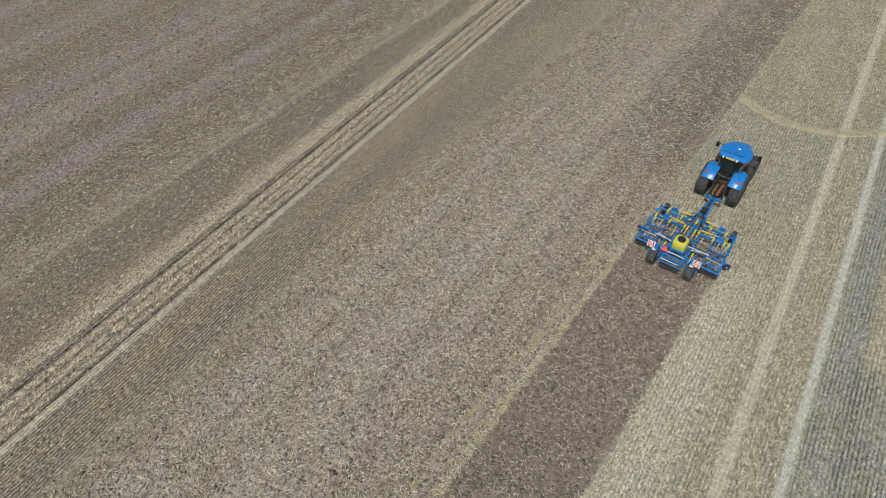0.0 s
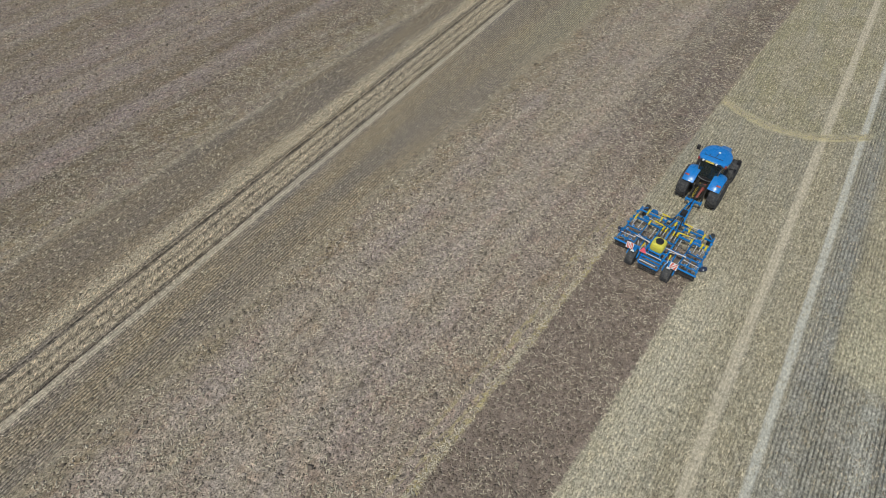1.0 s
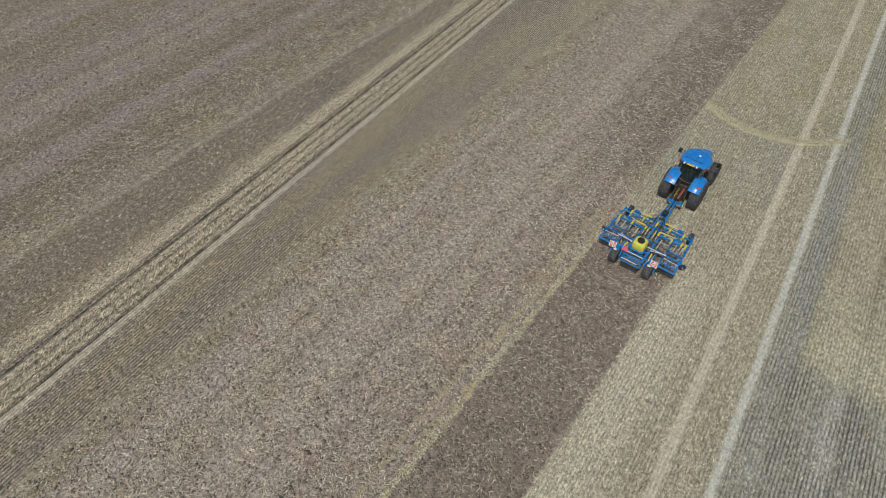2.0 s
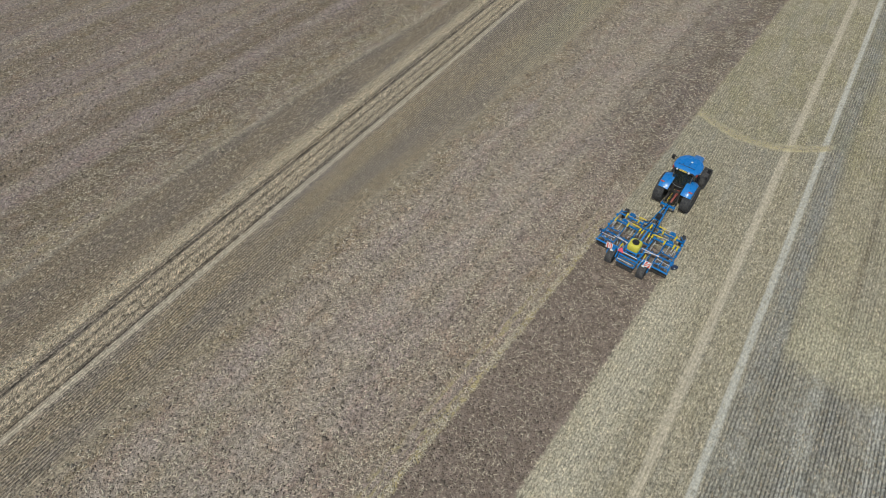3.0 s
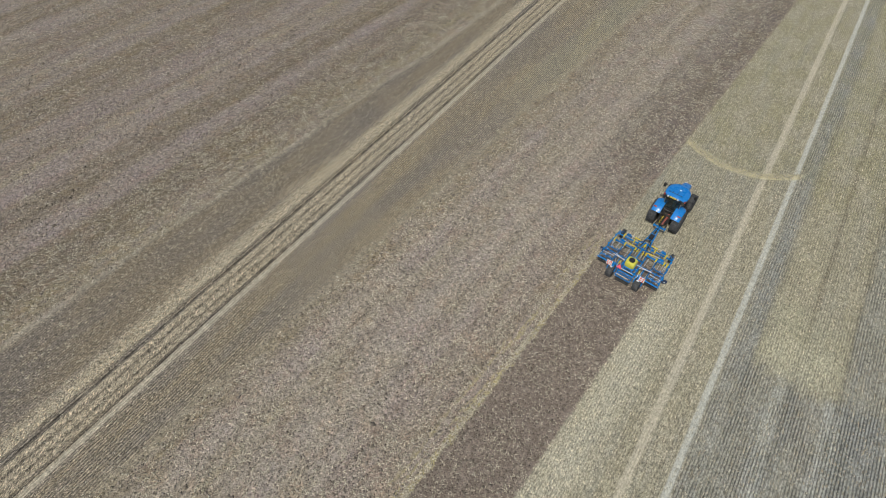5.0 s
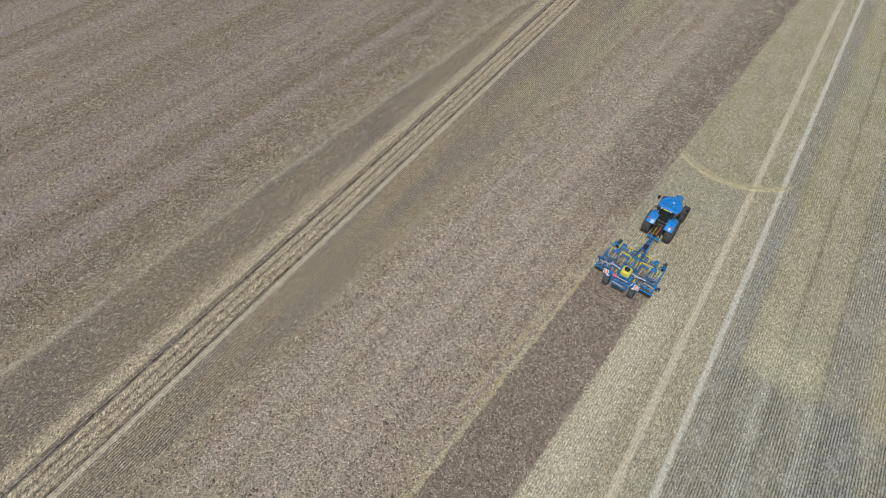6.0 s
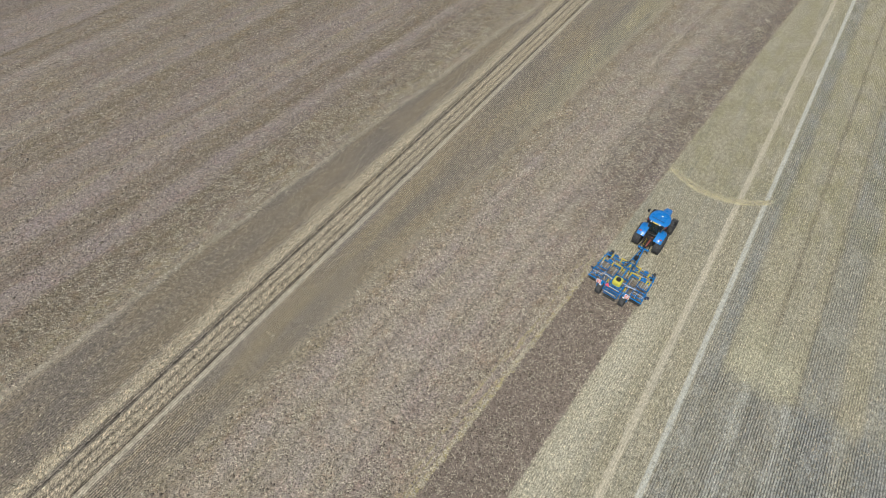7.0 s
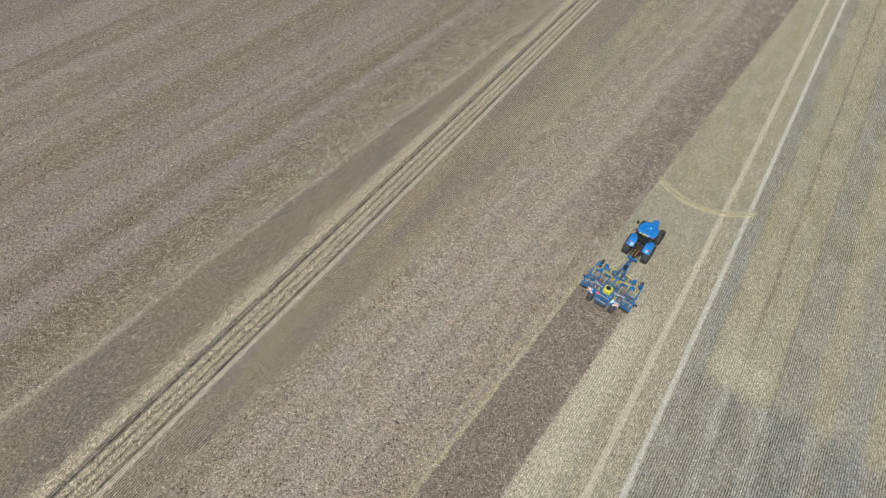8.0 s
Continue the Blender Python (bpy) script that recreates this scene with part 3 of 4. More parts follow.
def chaff_straw():
    """Straw left lying between the stubble rows, and the curved line where the harvester dropped its load."""
    rng = np.random.default_rng(51)
    x1, y1 = throw(rng, 44000, -2.7, 22, -34, 80)
    keep = untilled(x1, y1) & (rng.random(len(x1)) < np.where((x1 > 2.2) & (x1 < 5) & (y1 < 0), 1.0, 0.45))
    for c, w, _ in RUTS:
        keep &= np.abs(across(x1, y1) - c) > w * 0.65
    x2, y2 = throw(rng, 9000, -31, -17.2, -40, 60)
    u3 = rng.uniform(-0.9, 9.6, 1500)
    y3 = 17.4 + 0.08 * (u3 - 3.5) ** 2 + rng.normal(0, 0.25, 1500)
    x3 = u3 - SLANT * y3 - LEAD
    u4 = rng.uniform(-26.4, -25.2, 9000)
    y4 = rng.uniform(-40, 65, 9000)
    x4 = u4 - SLANT * y4 - LEAD
    aslant = rng.normal(0.75, 0.35, 9000)
    x5, y5 = rng.normal(-3.6, 0.6, 260), rng.normal(-5.5, 0.8, 260)
    x, y = np.concatenate([x1[keep], x2, x3, x4, x5]), np.concatenate([y1[keep], y2, y3, y4, y5])
    n = len(x)
    yaw = rng.uniform(0, 6.3, n)
    first = n - 9000 - len(x5)
    yaw[first:first + 9000] = aslant
    sizes = np.stack([rng.uniform(0.035, 0.12, n), rng.uniform(0.014, 0.03, n), rng.uniform(0.008, 0.02, n)], -1)
    return scatter("chaff", BLADE, BLADE_F, np.stack([x, y, rng.uniform(0.03, 0.1, n)], -1), sizes, yaw, rng.normal(0, 0.2, n), STRAW,
                   "yellow chopped straw lying between the stubble rows", "straw", 0.0, 52, rng.normal(0, 0.3, n))


ground()


# ---- the tractor ----
def tyre_mesh(R, w, r_in, lugs, lug_h, name="tyre"):
    bm = bmesh.new()
    h = w / 2
    prof = [(-h * 0.72, r_in), (-h * 0.98, r_in + (R - r_in) * 0.45), (-h, R - 0.16 * R), (-h * 0.86, R - 0.045 * R), (-h * 0.5, R - 0.02 * R), (0, R - 0.015 * R)]
    prof += [(-a, b) for a, b in prof[-2::-1]]
    lathe(bm, prof, 44)
    for side in (-1, 1):
        for k in range(lugs):
            a = 360 * (k + (0.5 if side > 0 else 0)) / lugs
            m = pose(0, 0, 0, a) @ pose(side * h * 0.48, 0, R - lug_h * 0.5, 0, 0, side * 38)
            made = bmesh.ops.create_cube(bm, size=1.0)["verts"]
            for v in made:
                v.co = m @ Vector((v.co.x * h * 1.05, v.co.y * 0.075 * R, v.co.z * lug_h * 1.6))
    return finish(name, bm, RUBBER)


def rim_mesh(r, w, material, name="rim"):
    bm = bmesh.new()
    h = w / 2
    lathe(bm, [(-h, r * 1.02), (-h * 0.92, r * 0.93), (-h * 0.35, r * 0.82), (-h * 0.3, r * 0.3), (-h * 0.55, r * 0.26), (-h * 0.55, 0.02), (h * 0.55, 0.02), (h * 0.55, r * 0.26),
               (h * 0.3, r * 0.3), (h * 0.35, r * 0.82), (h * 0.92, r * 0.93), (h, r * 1.02)], 32)
    for k in range(8):
        a = 2 * math.pi * k / 8
        for s in (-1, 1):
            tube(bm, (s * h * 0.52, r * 0.19 * math.sin(a), r * 0.19 * math.cos(a)), (s * h * 0.62, r * 0.19 * math.sin(a), r * 0.19 * math.cos(a)), 0.018, sides=6)
    return finish(name, bm, material)


def tractor():
    t = base("tractor", pose(-0.04, 7.08, 0), "bright blue four-wheel-drive farm tractor pulling a cultivator", "tractor")
    # wheels
    rear_tyre, rear_rim = tyre_mesh(1.0, 0.7, 0.55, 20, 0.05), rim_mesh(0.56, 0.5, RIM)
    front_tyre, front_rim = tyre_mesh(0.76, 0.56, 0.4, 18, 0.045), rim_mesh(0.41, 0.4, RIM)
    for s in (-1, 1):
        w = part("rear_wheel", rear_rim, RIM, t, "", pose(s * 1.0, 0, 0.99))
        part("tyre", rear_tyre, RUBBER, w, "dusty black lugged tyre")
        w = part("front_wheel", front_rim, RIM, t, "", pose(s * 0.97, 2.92, 0.75, 0, 0, 0))
        part("tyre", front_tyre, RUBBER, w, "dusty black lugged tyre")
    # chassis
    bm = bmesh.new()
    box(bm, (0, 1.9, 0.88), (0.52, 3.2, 0.5), bevel=0.05)
    box(bm, (0, 0.05, 0.98), (0.66, 0.95, 0.62), bevel=0.06)
    tube(bm, (-0.9, 0, 0.99), (0.9, 0, 0.99), 0.16, sides=14)
    tube(bm, (-0.9, 2.92, 0.75), (0.9, 2.92, 0.75), 0.1, sides=12)
    box(bm, (0, 3.75, 0.85), (0.6, 0.5, 0.4), bevel=0.04)
    part("chassis", bm, IRON, t)
    # bonnet
    bm = bmesh.new()
    rings = []
    for yy, hw, top, low in ((1.35, 0.44, 2.02, 1.12), (2.2, 0.43, 1.98, 1.1), (3.1, 0.4, 1.9, 1.06), (3.75, 0.36, 1.78, 1.02), (4.02, 0.28, 1.6, 1.05), (4.1, 0.18, 1.4, 1.12)):
        cz, hz = (top + low) / 2, (top - low) / 2
        rings.append([(px, yy, cz + pz) for px, pz in rounded(hw, hz, 4.5, 20)])
    loft(bm, rings)
    hood = part("bonnet", bm, BLUE, t)
    for s in (-1, 1):
        bm = bmesh.new()
        for k in range(5):
            box(bm, (s * 0.425, 2.1 + k * 0.22, 1.55), (0.03, 0.24, 0.4), bevel=0.008)
        part("side_grille", bm, BLACK, hood, "black louvred side grille")
        bm = bmesh.new()
        box(bm, (s * 0.2, 4.04, 1.5), (0.16, 0.12, 0.14), bevel=0.02)
        part("headlight", bm, STEEL, hood)
    bm = bmesh.new()
    tube(bm, (0.52, 1.55, 1.5), (0.52, 1.55, 2.6), 0.06)
    tube(bm, (0.52, 1.55, 2.6), (0.56, 1.5, 2.9), 0.045)
    tube(bm, (0.52, 1.55, 1.6), (0.52, 1.55, 2.3), 0.09)
    part("exhaust_pipe", bm, IRON, t)
    # cab: floor, posts, glass, seat
    bm = bmesh.new()
    box(bm, (0, 0.75, 1.25), (1.5, 1.5, 0.14), bevel=0.03)
    box(bm, (0, 0.12, 1.5), (0.95, 0.25, 0.55), bevel=0.05)
    cab = part("cab", bm, BLACK, t)
    foot = [(-0.55, 0.02, 1.62), (0.55, 0.02, 1.62), (0.78, 0.75, 1.4), (-0.78, 0.75, 1.4), (-0.5, 1.5, 1.6), (0.5, 1.5, 1.6)]
    head = [(-0.68, 0.1, 2.88), (0.68, 0.1, 2.88), (0.82, 0.75, 2.9), (-0.82, 0.75, 2.9), (-0.62, 1.62, 2.88), (0.62, 1.62, 2.88)]
    for a, b in zip(foot, head):
        bm = bmesh.new()
        tube(bm, a, b, 0.045, sides=8)
        part("cab_post", bm, BLACK, cab)
    for name, ids in (("rear_window", (0, 1)), ("side_window", (0, 3)), ("side_window", (1, 2)), ("cab_door", (3, 4)), ("cab_door", (2, 5)), ("windscreen", (4, 5))):
        a, b = ids
        bm = bmesh.new()
        corners = [Vector(foot[a]), Vector(foot[b]), Vector(head[b]), Vector(head[a])]
        c = sum(corners, Vector()) / 4
        inner = [c + (p - c) * 0.96 for p in corners]
        nrm = (corners[1] - corners[0]).cross(corners[3] - corners[0]).normalized() * 0.006
        loft(bm, [[p - nrm for p in inner], [p + nrm for p in inner]])
        pane = part(name, bm, GLASS, cab, "dark tinted glass pane")
        pane.visible_shadow = False
        bm = bmesh.new()
        path_tube(bm, inner + inner[:1], 0.02, 6)
        part("window_frame", bm, BLACK, pane)
    bm = bmesh.new()
    bow = [(-0.66, 0.06, 2.7), (-0.64, 0.0, 2.3), (-0.58, -0.06, 1.95), (-0.42, -0.1, 1.74), (-0.2, -0.12, 1.66), (0.2, -0.12, 1.66), (0.42, -0.1, 1.74), (0.58, -0.06, 1.95), (0.64, 0.0, 2.3), (0.66, 0.06, 2.7)]
    path_tube(bm, bow, 0.015, 6)
    part("rear_window_rim", bm, RIM, cab, "pale rounded rim of the rear window")
    bm = bmesh.new()
    path_tube(bm, [(-0.1, -0.1, 2.5), (-0.02, -0.14, 2.1), (0.04, -0.15, 1.85)], 0.014, 6)
    box(bm, (0.05, -0.15, 1.86), (0.1, 0.05, 0.12), bevel=0.015)
    part("rear_wiper", bm, BLACK, cab)
    bm = bmesh.new()
    tube(bm, (-0.52, 0.35, 1.7), (-0.52, 0.95, 1.8), 0.05, sides=8)
    part("grab_rail", bm, RIM, cab)
    bm = bmesh.new()
    box(bm, (0.0, 0.3, 2.42), (0.26, 0.1, 0.2), (-8, 0, 0), bevel=0.04)
    part("headrest", bm, RIM, cab)
    bm = bmesh.new()
    box(bm, (0.42, 0.55, 1.72), (0.2, 0.6, 0.16), bevel=0.04)
    box(bm, (0.46, 0.85, 2.0), (0.2, 0.06, 0.2), (-15, 0, 20), bevel=0.015)
    part("armrest_console", bm, RIM, cab, "light grey armrest with a screen")
    bm = bmesh.new()
    box(bm, (0, 0.6, 1.62), (0.5, 0.5, 0.16), bevel=0.05)
    box(bm, (0, 0.36, 1.98), (0.48, 0.14, 0.66), (-8, 0, 0), bevel=0.05)
    part("driver_seat", bm, TIMBER, cab)
    bm = bmesh.new()
    box(bm, (0, 1.35, 1.75), (0.5, 0.25, 0.5), bevel=0.06)
    lathe_ring = [(0.19 * math.cos(a), 1.12 + 0.1 * math.sin(a), 2.05 + 0.16 * math.sin(a)) for a in (2 * math.pi * k / 16 for k in range(17))]
    path_tube(bm, lathe_ring, 0.018, 6)
    part("steering_console", bm, BLACK, cab)
    # roof
    shape = [(-0.72, 0.1), (-0.86, 0.22), (-0.95, 0.55), (-0.95, 0.95), (-0.86, 1.3), (-0.66, 1.62), (-0.4, 1.82), (0, 1.88), (0.4, 1.82), (0.66, 1.62), (0.86, 1.3), (0.95, 0.95), (0.95, 0.55),
             (0.86, 0.22), (0.72, 0.1), (0.36, 0.06), (0, 0.05), (-0.36, 0.06)]
    bm = bmesh.new()
    loft(bm, [outline(shape, k, z, 0, 0.9) for k, z in ((0.9, 2.84), (0.985, 2.87), (1.0, 2.94), (0.975, 3.01), (0.9, 3.06), (0.7, 3.095), (0.35, 3.115), (0.1, 3.12))])
    roof = part("roof", bm, BLUE, t)
    bm = bmesh.new()
    tube(bm, (0.08, 1.02, 3.1), (0.08, 1.02, 3.14), 0.085, 0.075, 14)
    tube(bm, (0.08, 1.02, 3.14), (0.08, 1.02, 3.16), 0.06, 0.03, 14)
    part("aerial_dome", bm, WHITE, roof, "small white round dome")
    bm = bmesh.new()
    tube(bm, (-0.62, 0.42, 3.1), (0.5, 0.42, 3.12), 0.018, sides=6)
    tube(bm, (-0.62, 0.42, 3.1), (-0.7, 0.75, 3.07), 0.014, sides=6)
    tube(bm, (0.08, 1.0, 3.13), (0.02, 0.42, 3.12), 0.012, sides=6)
    tube(bm, (-0.3, 0.42, 3.11), (-0.36, 0.6, 3.11), 0.014, sides=6)
    part("roof_cable", bm, BLACK, roof)
    bm = bmesh.new()
    box(bm, (0.0, 0.07, 2.9), (1.36, 0.1, 0.1), bevel=0.03)
    bar = part("rear_light_bar", bm, BLACK, roof)
    bm = bmesh.new()
    box(bm, (-0.1, -0.0, 2.965), (0.52, 0.1, 0.06), (35, 0, 0), bevel=0.01)
    plate = part("number_plate", bm, AMBER, bar, "small yellow rear plate")
    for k in range(6):
        bm = bmesh.new()
        box(bm, (-0.29 + k * 0.075, -0.025, 2.995), (0.04, 0.05, 0.006), (35, 0, 0))
        part("plate_bar", bm, BLACK, plate)
    for xx, mat, name in ((-0.52, WHITE, "work_light"), (0.3, WHITE, "work_light"), (0.52, BLACK, "work_light")):
        bm = bmesh.new()
        tube(bm, (xx, -0.03, 2.93), (xx, 0.06, 2.97), 0.065, sides=14)
        part(name, bm, mat, roof)
    for s in (-1, 1):
        bm = bmesh.new()
        tube(bm, (s * 0.84, 0.16, 2.82), (s * 0.84, 0.16, 2.98), 0.06, sides=12)
        part("indicator_lamp", bm, RED, roof, "red side lamp")
    # fenders follow the rear tyres
    for s in (-1, 1):
        bm = bmesh.new()
        rings = []
        for k in range(13):
            a = radians(141 - 104 * k / 12)
            wide = 1.0 if k < 9 else 1.0 - (k - 8) * 0.06
            ring = []
            for off, drop in ((0.47, 0.1), (0.47, 0.0), (0.62, -0.035), (0.95, -0.045), (1.2, -0.01), (1.29, 0.05), (1.3, 0.12), (1.27, 0.12), (1.26, 0.07), (1.17, 0.03), (0.95, 0.0), (0.62, 0.005)):
                r = 1.14 - drop
                ring.append((s * (0.45 + (off - 0.47) * 0.9 * wide), r * math.cos(a), 0.99 + r * math.sin(a)))
            rings.append(ring)
        loft(bm, rings)
        fender = part("rear_fender", bm, BLUE, t)
        bm = bmesh.new()
        box(bm, (s * 1.0, -0.62, 2.0), (0.27, 0.11, 0.05), (38, 0, 0), bevel=0.015)
        part("tail_light", bm, RED, fender, "red tail light")
        if s < 0:
            bm = bmesh.new()
            tube(bm, (-0.72, -0.82, 1.74), (-0.72, -0.86, 1.8), 0.07, sides=12)
            part("fender_lamp", bm, WHITE, fender, "round white lamp")
        bm = bmesh.new()
        path_tube(bm, [(s * 0.8, 1.3, 2.75), (s * 1.12, 1.42, 2.78), (s * 1.26, 1.42, 2.76)], 0.02, 6)
        arm = part("mirror_arm", bm, BLACK, t)
        bm = bmesh.new()
        box(bm, (s * 1.3, 1.42, 2.68), (0.22, 0.09, 0.36), (0, 0, -s * 10), bevel=0.035)
        part("mirror", bm, BLACK, arm, "black wing mirror")
        bm = bmesh.new()
        box(bm, (s * 0.68, 1.75, 0.95), (0.36, 0.9, 0.55), bevel=0.08)
        part("fuel_tank" if s < 0 else "battery_box", bm, BLACK if s < 0 else IRON, t)
        bm = bmesh.new()
        for k in range(3):
            box(bm, (s * 0.98, 1.35, 0.5 + k * 0.3), (0.26, 0.3, 0.03), bevel=0.008)
        for yy in (1.2, 1.5):
            box(bm, (s * 1.06, yy, 0.82), (0.03, 0.03, 0.75))
        part("cab_step", bm, IRON, t)
    # rear linkage
    for s in (-1, 1):
        bm = bmesh.new()
        path_tube(bm, [(s * 0.3, -0.3, 0.75), (s * 0.43, -0.85, 0.68), (s * 0.46, -1.15, 0.68)], 0.045, 8)
        part("lower_link", bm, IRON, t)
        bm = bmesh.new()
        tube(bm, (s * 0.34, -0.18, 1.52), (s * 0.42, -0.75, 0.74), 0.04, sides=8)
        box(bm, (s * 0.3, -0.2, 1.5), (0.1, 0.4, 0.1), bevel=0.02)
        part("lift_arm", bm, IRON, t)
    bm = bmesh.new()
    path_tube(bm, [(0.14, -0.25, 1.45), (0.16, -0.6, 1.3), (0.1, -1.1, 0.92)], 0.075, 8)
    box(bm, (0.2, -0.34, 1.3), (0.16, 0.4, 0.2), (20, 0, 0), bevel=0.03)
    part("top_link", bm, RUST, t, "worn red top link")
    bm = bmesh.new()
    coil = [(-0.16 + 0.05 * math.cos(k * 0.9), -0.22 - 0.012 * k, 1.38 - 0.009 * k + 0.05 * math.sin(k * 0.9)) for k in range(64)]
    path_tube(bm, coil, 0.013, 5)
    part("coiled_hose", bm, YELLOW, t, "yellow coiled supply hose")
    for k in range(5):
        bm = bmesh.new()
        x0 = -0.32 + 0.16 * k
        path_tube(bm, [(x0, -0.34, 1.42), (x0 * 1.1, -0.6, 1.36), (x0 * 0.9, -0.9, 1.05), (x0 * 0.4, -1.3, 0.86)], 0.016, 6)
        part("hydraulic_hose", bm, BLACK, t)
    bm = bmesh.new()
    box(bm, (0, -0.42, 1.42), (0.62, 0.14, 0.16), bevel=0.02)
    for k in range(6):
        tube(bm, (-0.26 + k * 0.105, -0.45, 1.44), (-0.26 + k * 0.105, -0.56, 1.47), 0.03, sides=8)
    part("coupler_block", bm, IRON, t)
    bm = bmesh.new()
    box(bm, (0, -0.7, 0.5), (0.26, 0.9, 0.1), bevel=0.02)
    box(bm, (0, -0.35, 0.6), (0.5, 0.2, 0.4), bevel=0.03)
    part("drawbar_hitch", bm, IRON, t)
    return t


tractor()


# ---- the cultivator ----
def beam(parent, a, b, w=0.1, name="beam", mat=None):
    bm = bmesh.new()
    a, b, w = Vector(a), Vector(b), w * 0.86
    d = b - a
    m = Matrix.Translation((a + b) / 2) @ d.to_track_quat("Y", "Z").to_matrix().to_4x4()
    box(bm, (0, 0, 0), (w, d.length, w), bevel=w * 0.24)
    bmesh.ops.transform(bm, matrix=m, verts=bm.verts)
    return part(name, bm, mat or IMPLEMENT_BLUE, parent)


def cylinder(parent, a, b, r=0.05):
    a, b = Vector(a), Vector(b)
    mid = a + (b - a) * 0.52
    bm = bmesh.new()
    tube(bm, a, mid, r, sides=12)
    ob = part("hydraulic_cylinder", bm, YELLOW, parent, "yellow hydraulic cylinder")
    bm = bmesh.new()
    tube(bm, mid, b, r * 0.5, sides=8)
    part("piston_rod", bm, STEEL, ob)
    return ob


def cultivator():
    c = base("cultivator", pose(0, 0, 0), "blue trailed cultivator with yellow spring tines and a yellow tank", "cultivator")
    Z = 0.92
    # drawbar
    for s in (-1, 1):
        beam(c, (s * 0.3, 3.3, Z), (s * 0.09, 5.55, 0.86), 0.11, "drawbar")
    for yy, hw in ((3.9, 0.25), (4.6, 0.18), (5.2, 0.13)):
        beam(c, (-hw, yy, 0.9), (hw, yy, 0.9), 0.09, "drawbar_brace")
    bm = bmesh.new()
    box(bm, (0, 4.15, 1.0), (0.34, 0.5, 0.16), bevel=0.03)
    part("hose_tray", bm, BLACK, c)
    bm = bmesh.new()
    box(bm, (0, 5.72, 0.8), (1.05, 0.12, 0.14), bevel=0.02)
    box(bm, (0, 5.6, 0.84), (0.3, 0.25, 0.2), bevel=0.02)
    for s in (-1, 1):
        box(bm, (s * 0.46, 5.74, 0.78), (0.05, 0.24, 0.28), bevel=0.015)
    part("hitch_crossbar", bm, IMPLEMENT_BLUE, c)
    # frame beams across
    for s in (-1, 1):
        beam(c, (s * 0.55, 2.95, Z), (s * 2.3, 2.95, Z), 0.11, "front_beam")
        beam(c, (s * 0.55, 2.2, Z), (s * 2.42, 2.2, Z), 0.12, "tine_beam")
        beam(c, (s * 0.4, 1.0, Z - 0.1), (s * 2.46, 1.0, Z - 0.1), 0.09, "disc_beam")
        beam(c, (s * 2.28, 3.3, Z), (s * 2.42, 0.2, Z - 0.15), 0.09, "wing_side_beam")
        beam(c, (s * 1.4, 3.05, Z), (s * 1.4, 0.3, Z - 0.1), 0.09, "wing_inner_beam")
        beam(c, (s * 0.58, 3.2, Z), (s * 0.58, -0.5, Z + 0.02), 0.11, "centre_side_beam")
        beam(c, (s * 1.86, 1.1, Z - 0.06), (s * 1.86, 0.25, Z - 0.14), 0.07, "roller_arm")
        beam(c, (s * 1.0, 1.1, Z - 0.06), (s * 1.0, 0.25, Z - 0.14), 0.07, "roller_arm")
        # fold brackets
        bm = bmesh.new()
        loft(bm, [[(s * 1.2, yy, 0.98), (s * 1.68, yy, 0.98), (s * 1.6, yy, 1.24), (s * 1.3, yy, 1.26)] for yy in (3.06, 3.12)])
        part("fold_bracket", bm, IMPLEMENT_BLUE, c)
        bm = bmesh.new()
        loft(bm, [[(s * 1.4, yy, 0.98), (s * 1.85, yy, 0.98), (s * 1.78, yy, 1.2), (s * 1.5, yy, 1.22)] for yy in (2.28, 2.34)])
        part("fold_bracket", bm, IMPLEMENT_BLUE, c)
        cylinder(c, (s * 0.45, 2.98, 1.3), (s * 1.45, 3.12, 1.2), 0.042)
        cylinder(c, (s * 0.48, 2.1, 1.3), (s * 1.6, 2.34, 1.18), 0.042)
    for yy, w in ((3.2, 0.13), (2.55, 0.11), (1.35, 0.11), (0.35, 0.11), (-0.45, 0.1)):
        beam(c, (-0.66, yy, Z + 0.03), (0.66, yy, Z + 0.03), w, "centre_cross_beam")
    beam(c, (0.0, 3.3, Z + 0.06), (0.0, 0.5, Z + 0.06), 0.12, "spine_beam")
    for s in (-1, 1):
        beam(c, (s * 0.12, 3.3, Z + 0.12), (s * 0.3, 2.1, Z + 0.2), 0.08, "spine_brace")
    # tines: shank, spring pack and share, on two beams
    bm = bmesh.new()
    path_tube(bm, [(0, 0, 0.95), (0, -0.28, 0.9), (0, -0.4, 0.62), (0, -0.3, 0.3), (0, -0.08, 0.03)], 0.032, 8)
    box(bm, (0, 0, 0.93), (0.1, 0.2, 0.2), bevel=0.02)
    shank = finish("tine", bm, SHANK)
    bm = bmesh.new()
    tube(bm, (0, 0.04, 1.077), (0, -0.26, 1.027), 0.058, sides=12)
    tube(bm, (0, 0.06, 1.08), (0, 0.1, 1.085), 0.07, 0.05, 12)
    spring = finish("spring_pack", bm, YELLOW)
    bm = bmesh.new()
    tube(bm, (0, -0.3, 1.02), (0, -0.52, 0.98), 0.026, sides=8)
    rod = finish("spring_rod", bm, STEEL)
    bm = bmesh.new()
    loft(bm, [[(-0.05, -0.16, 0.16), (0.05, -0.16, 0.16), (0.05, -0.12, 0.17), (-0.05, -0.12, 0.17)], [(-0.05, 0.04, -0.06), (0.05, 0.04, -0.06), (0.05, 0.06, -0.04), (-0.05, 0.06, -0.04)]])
    share = finish("share", bm, STEEL)
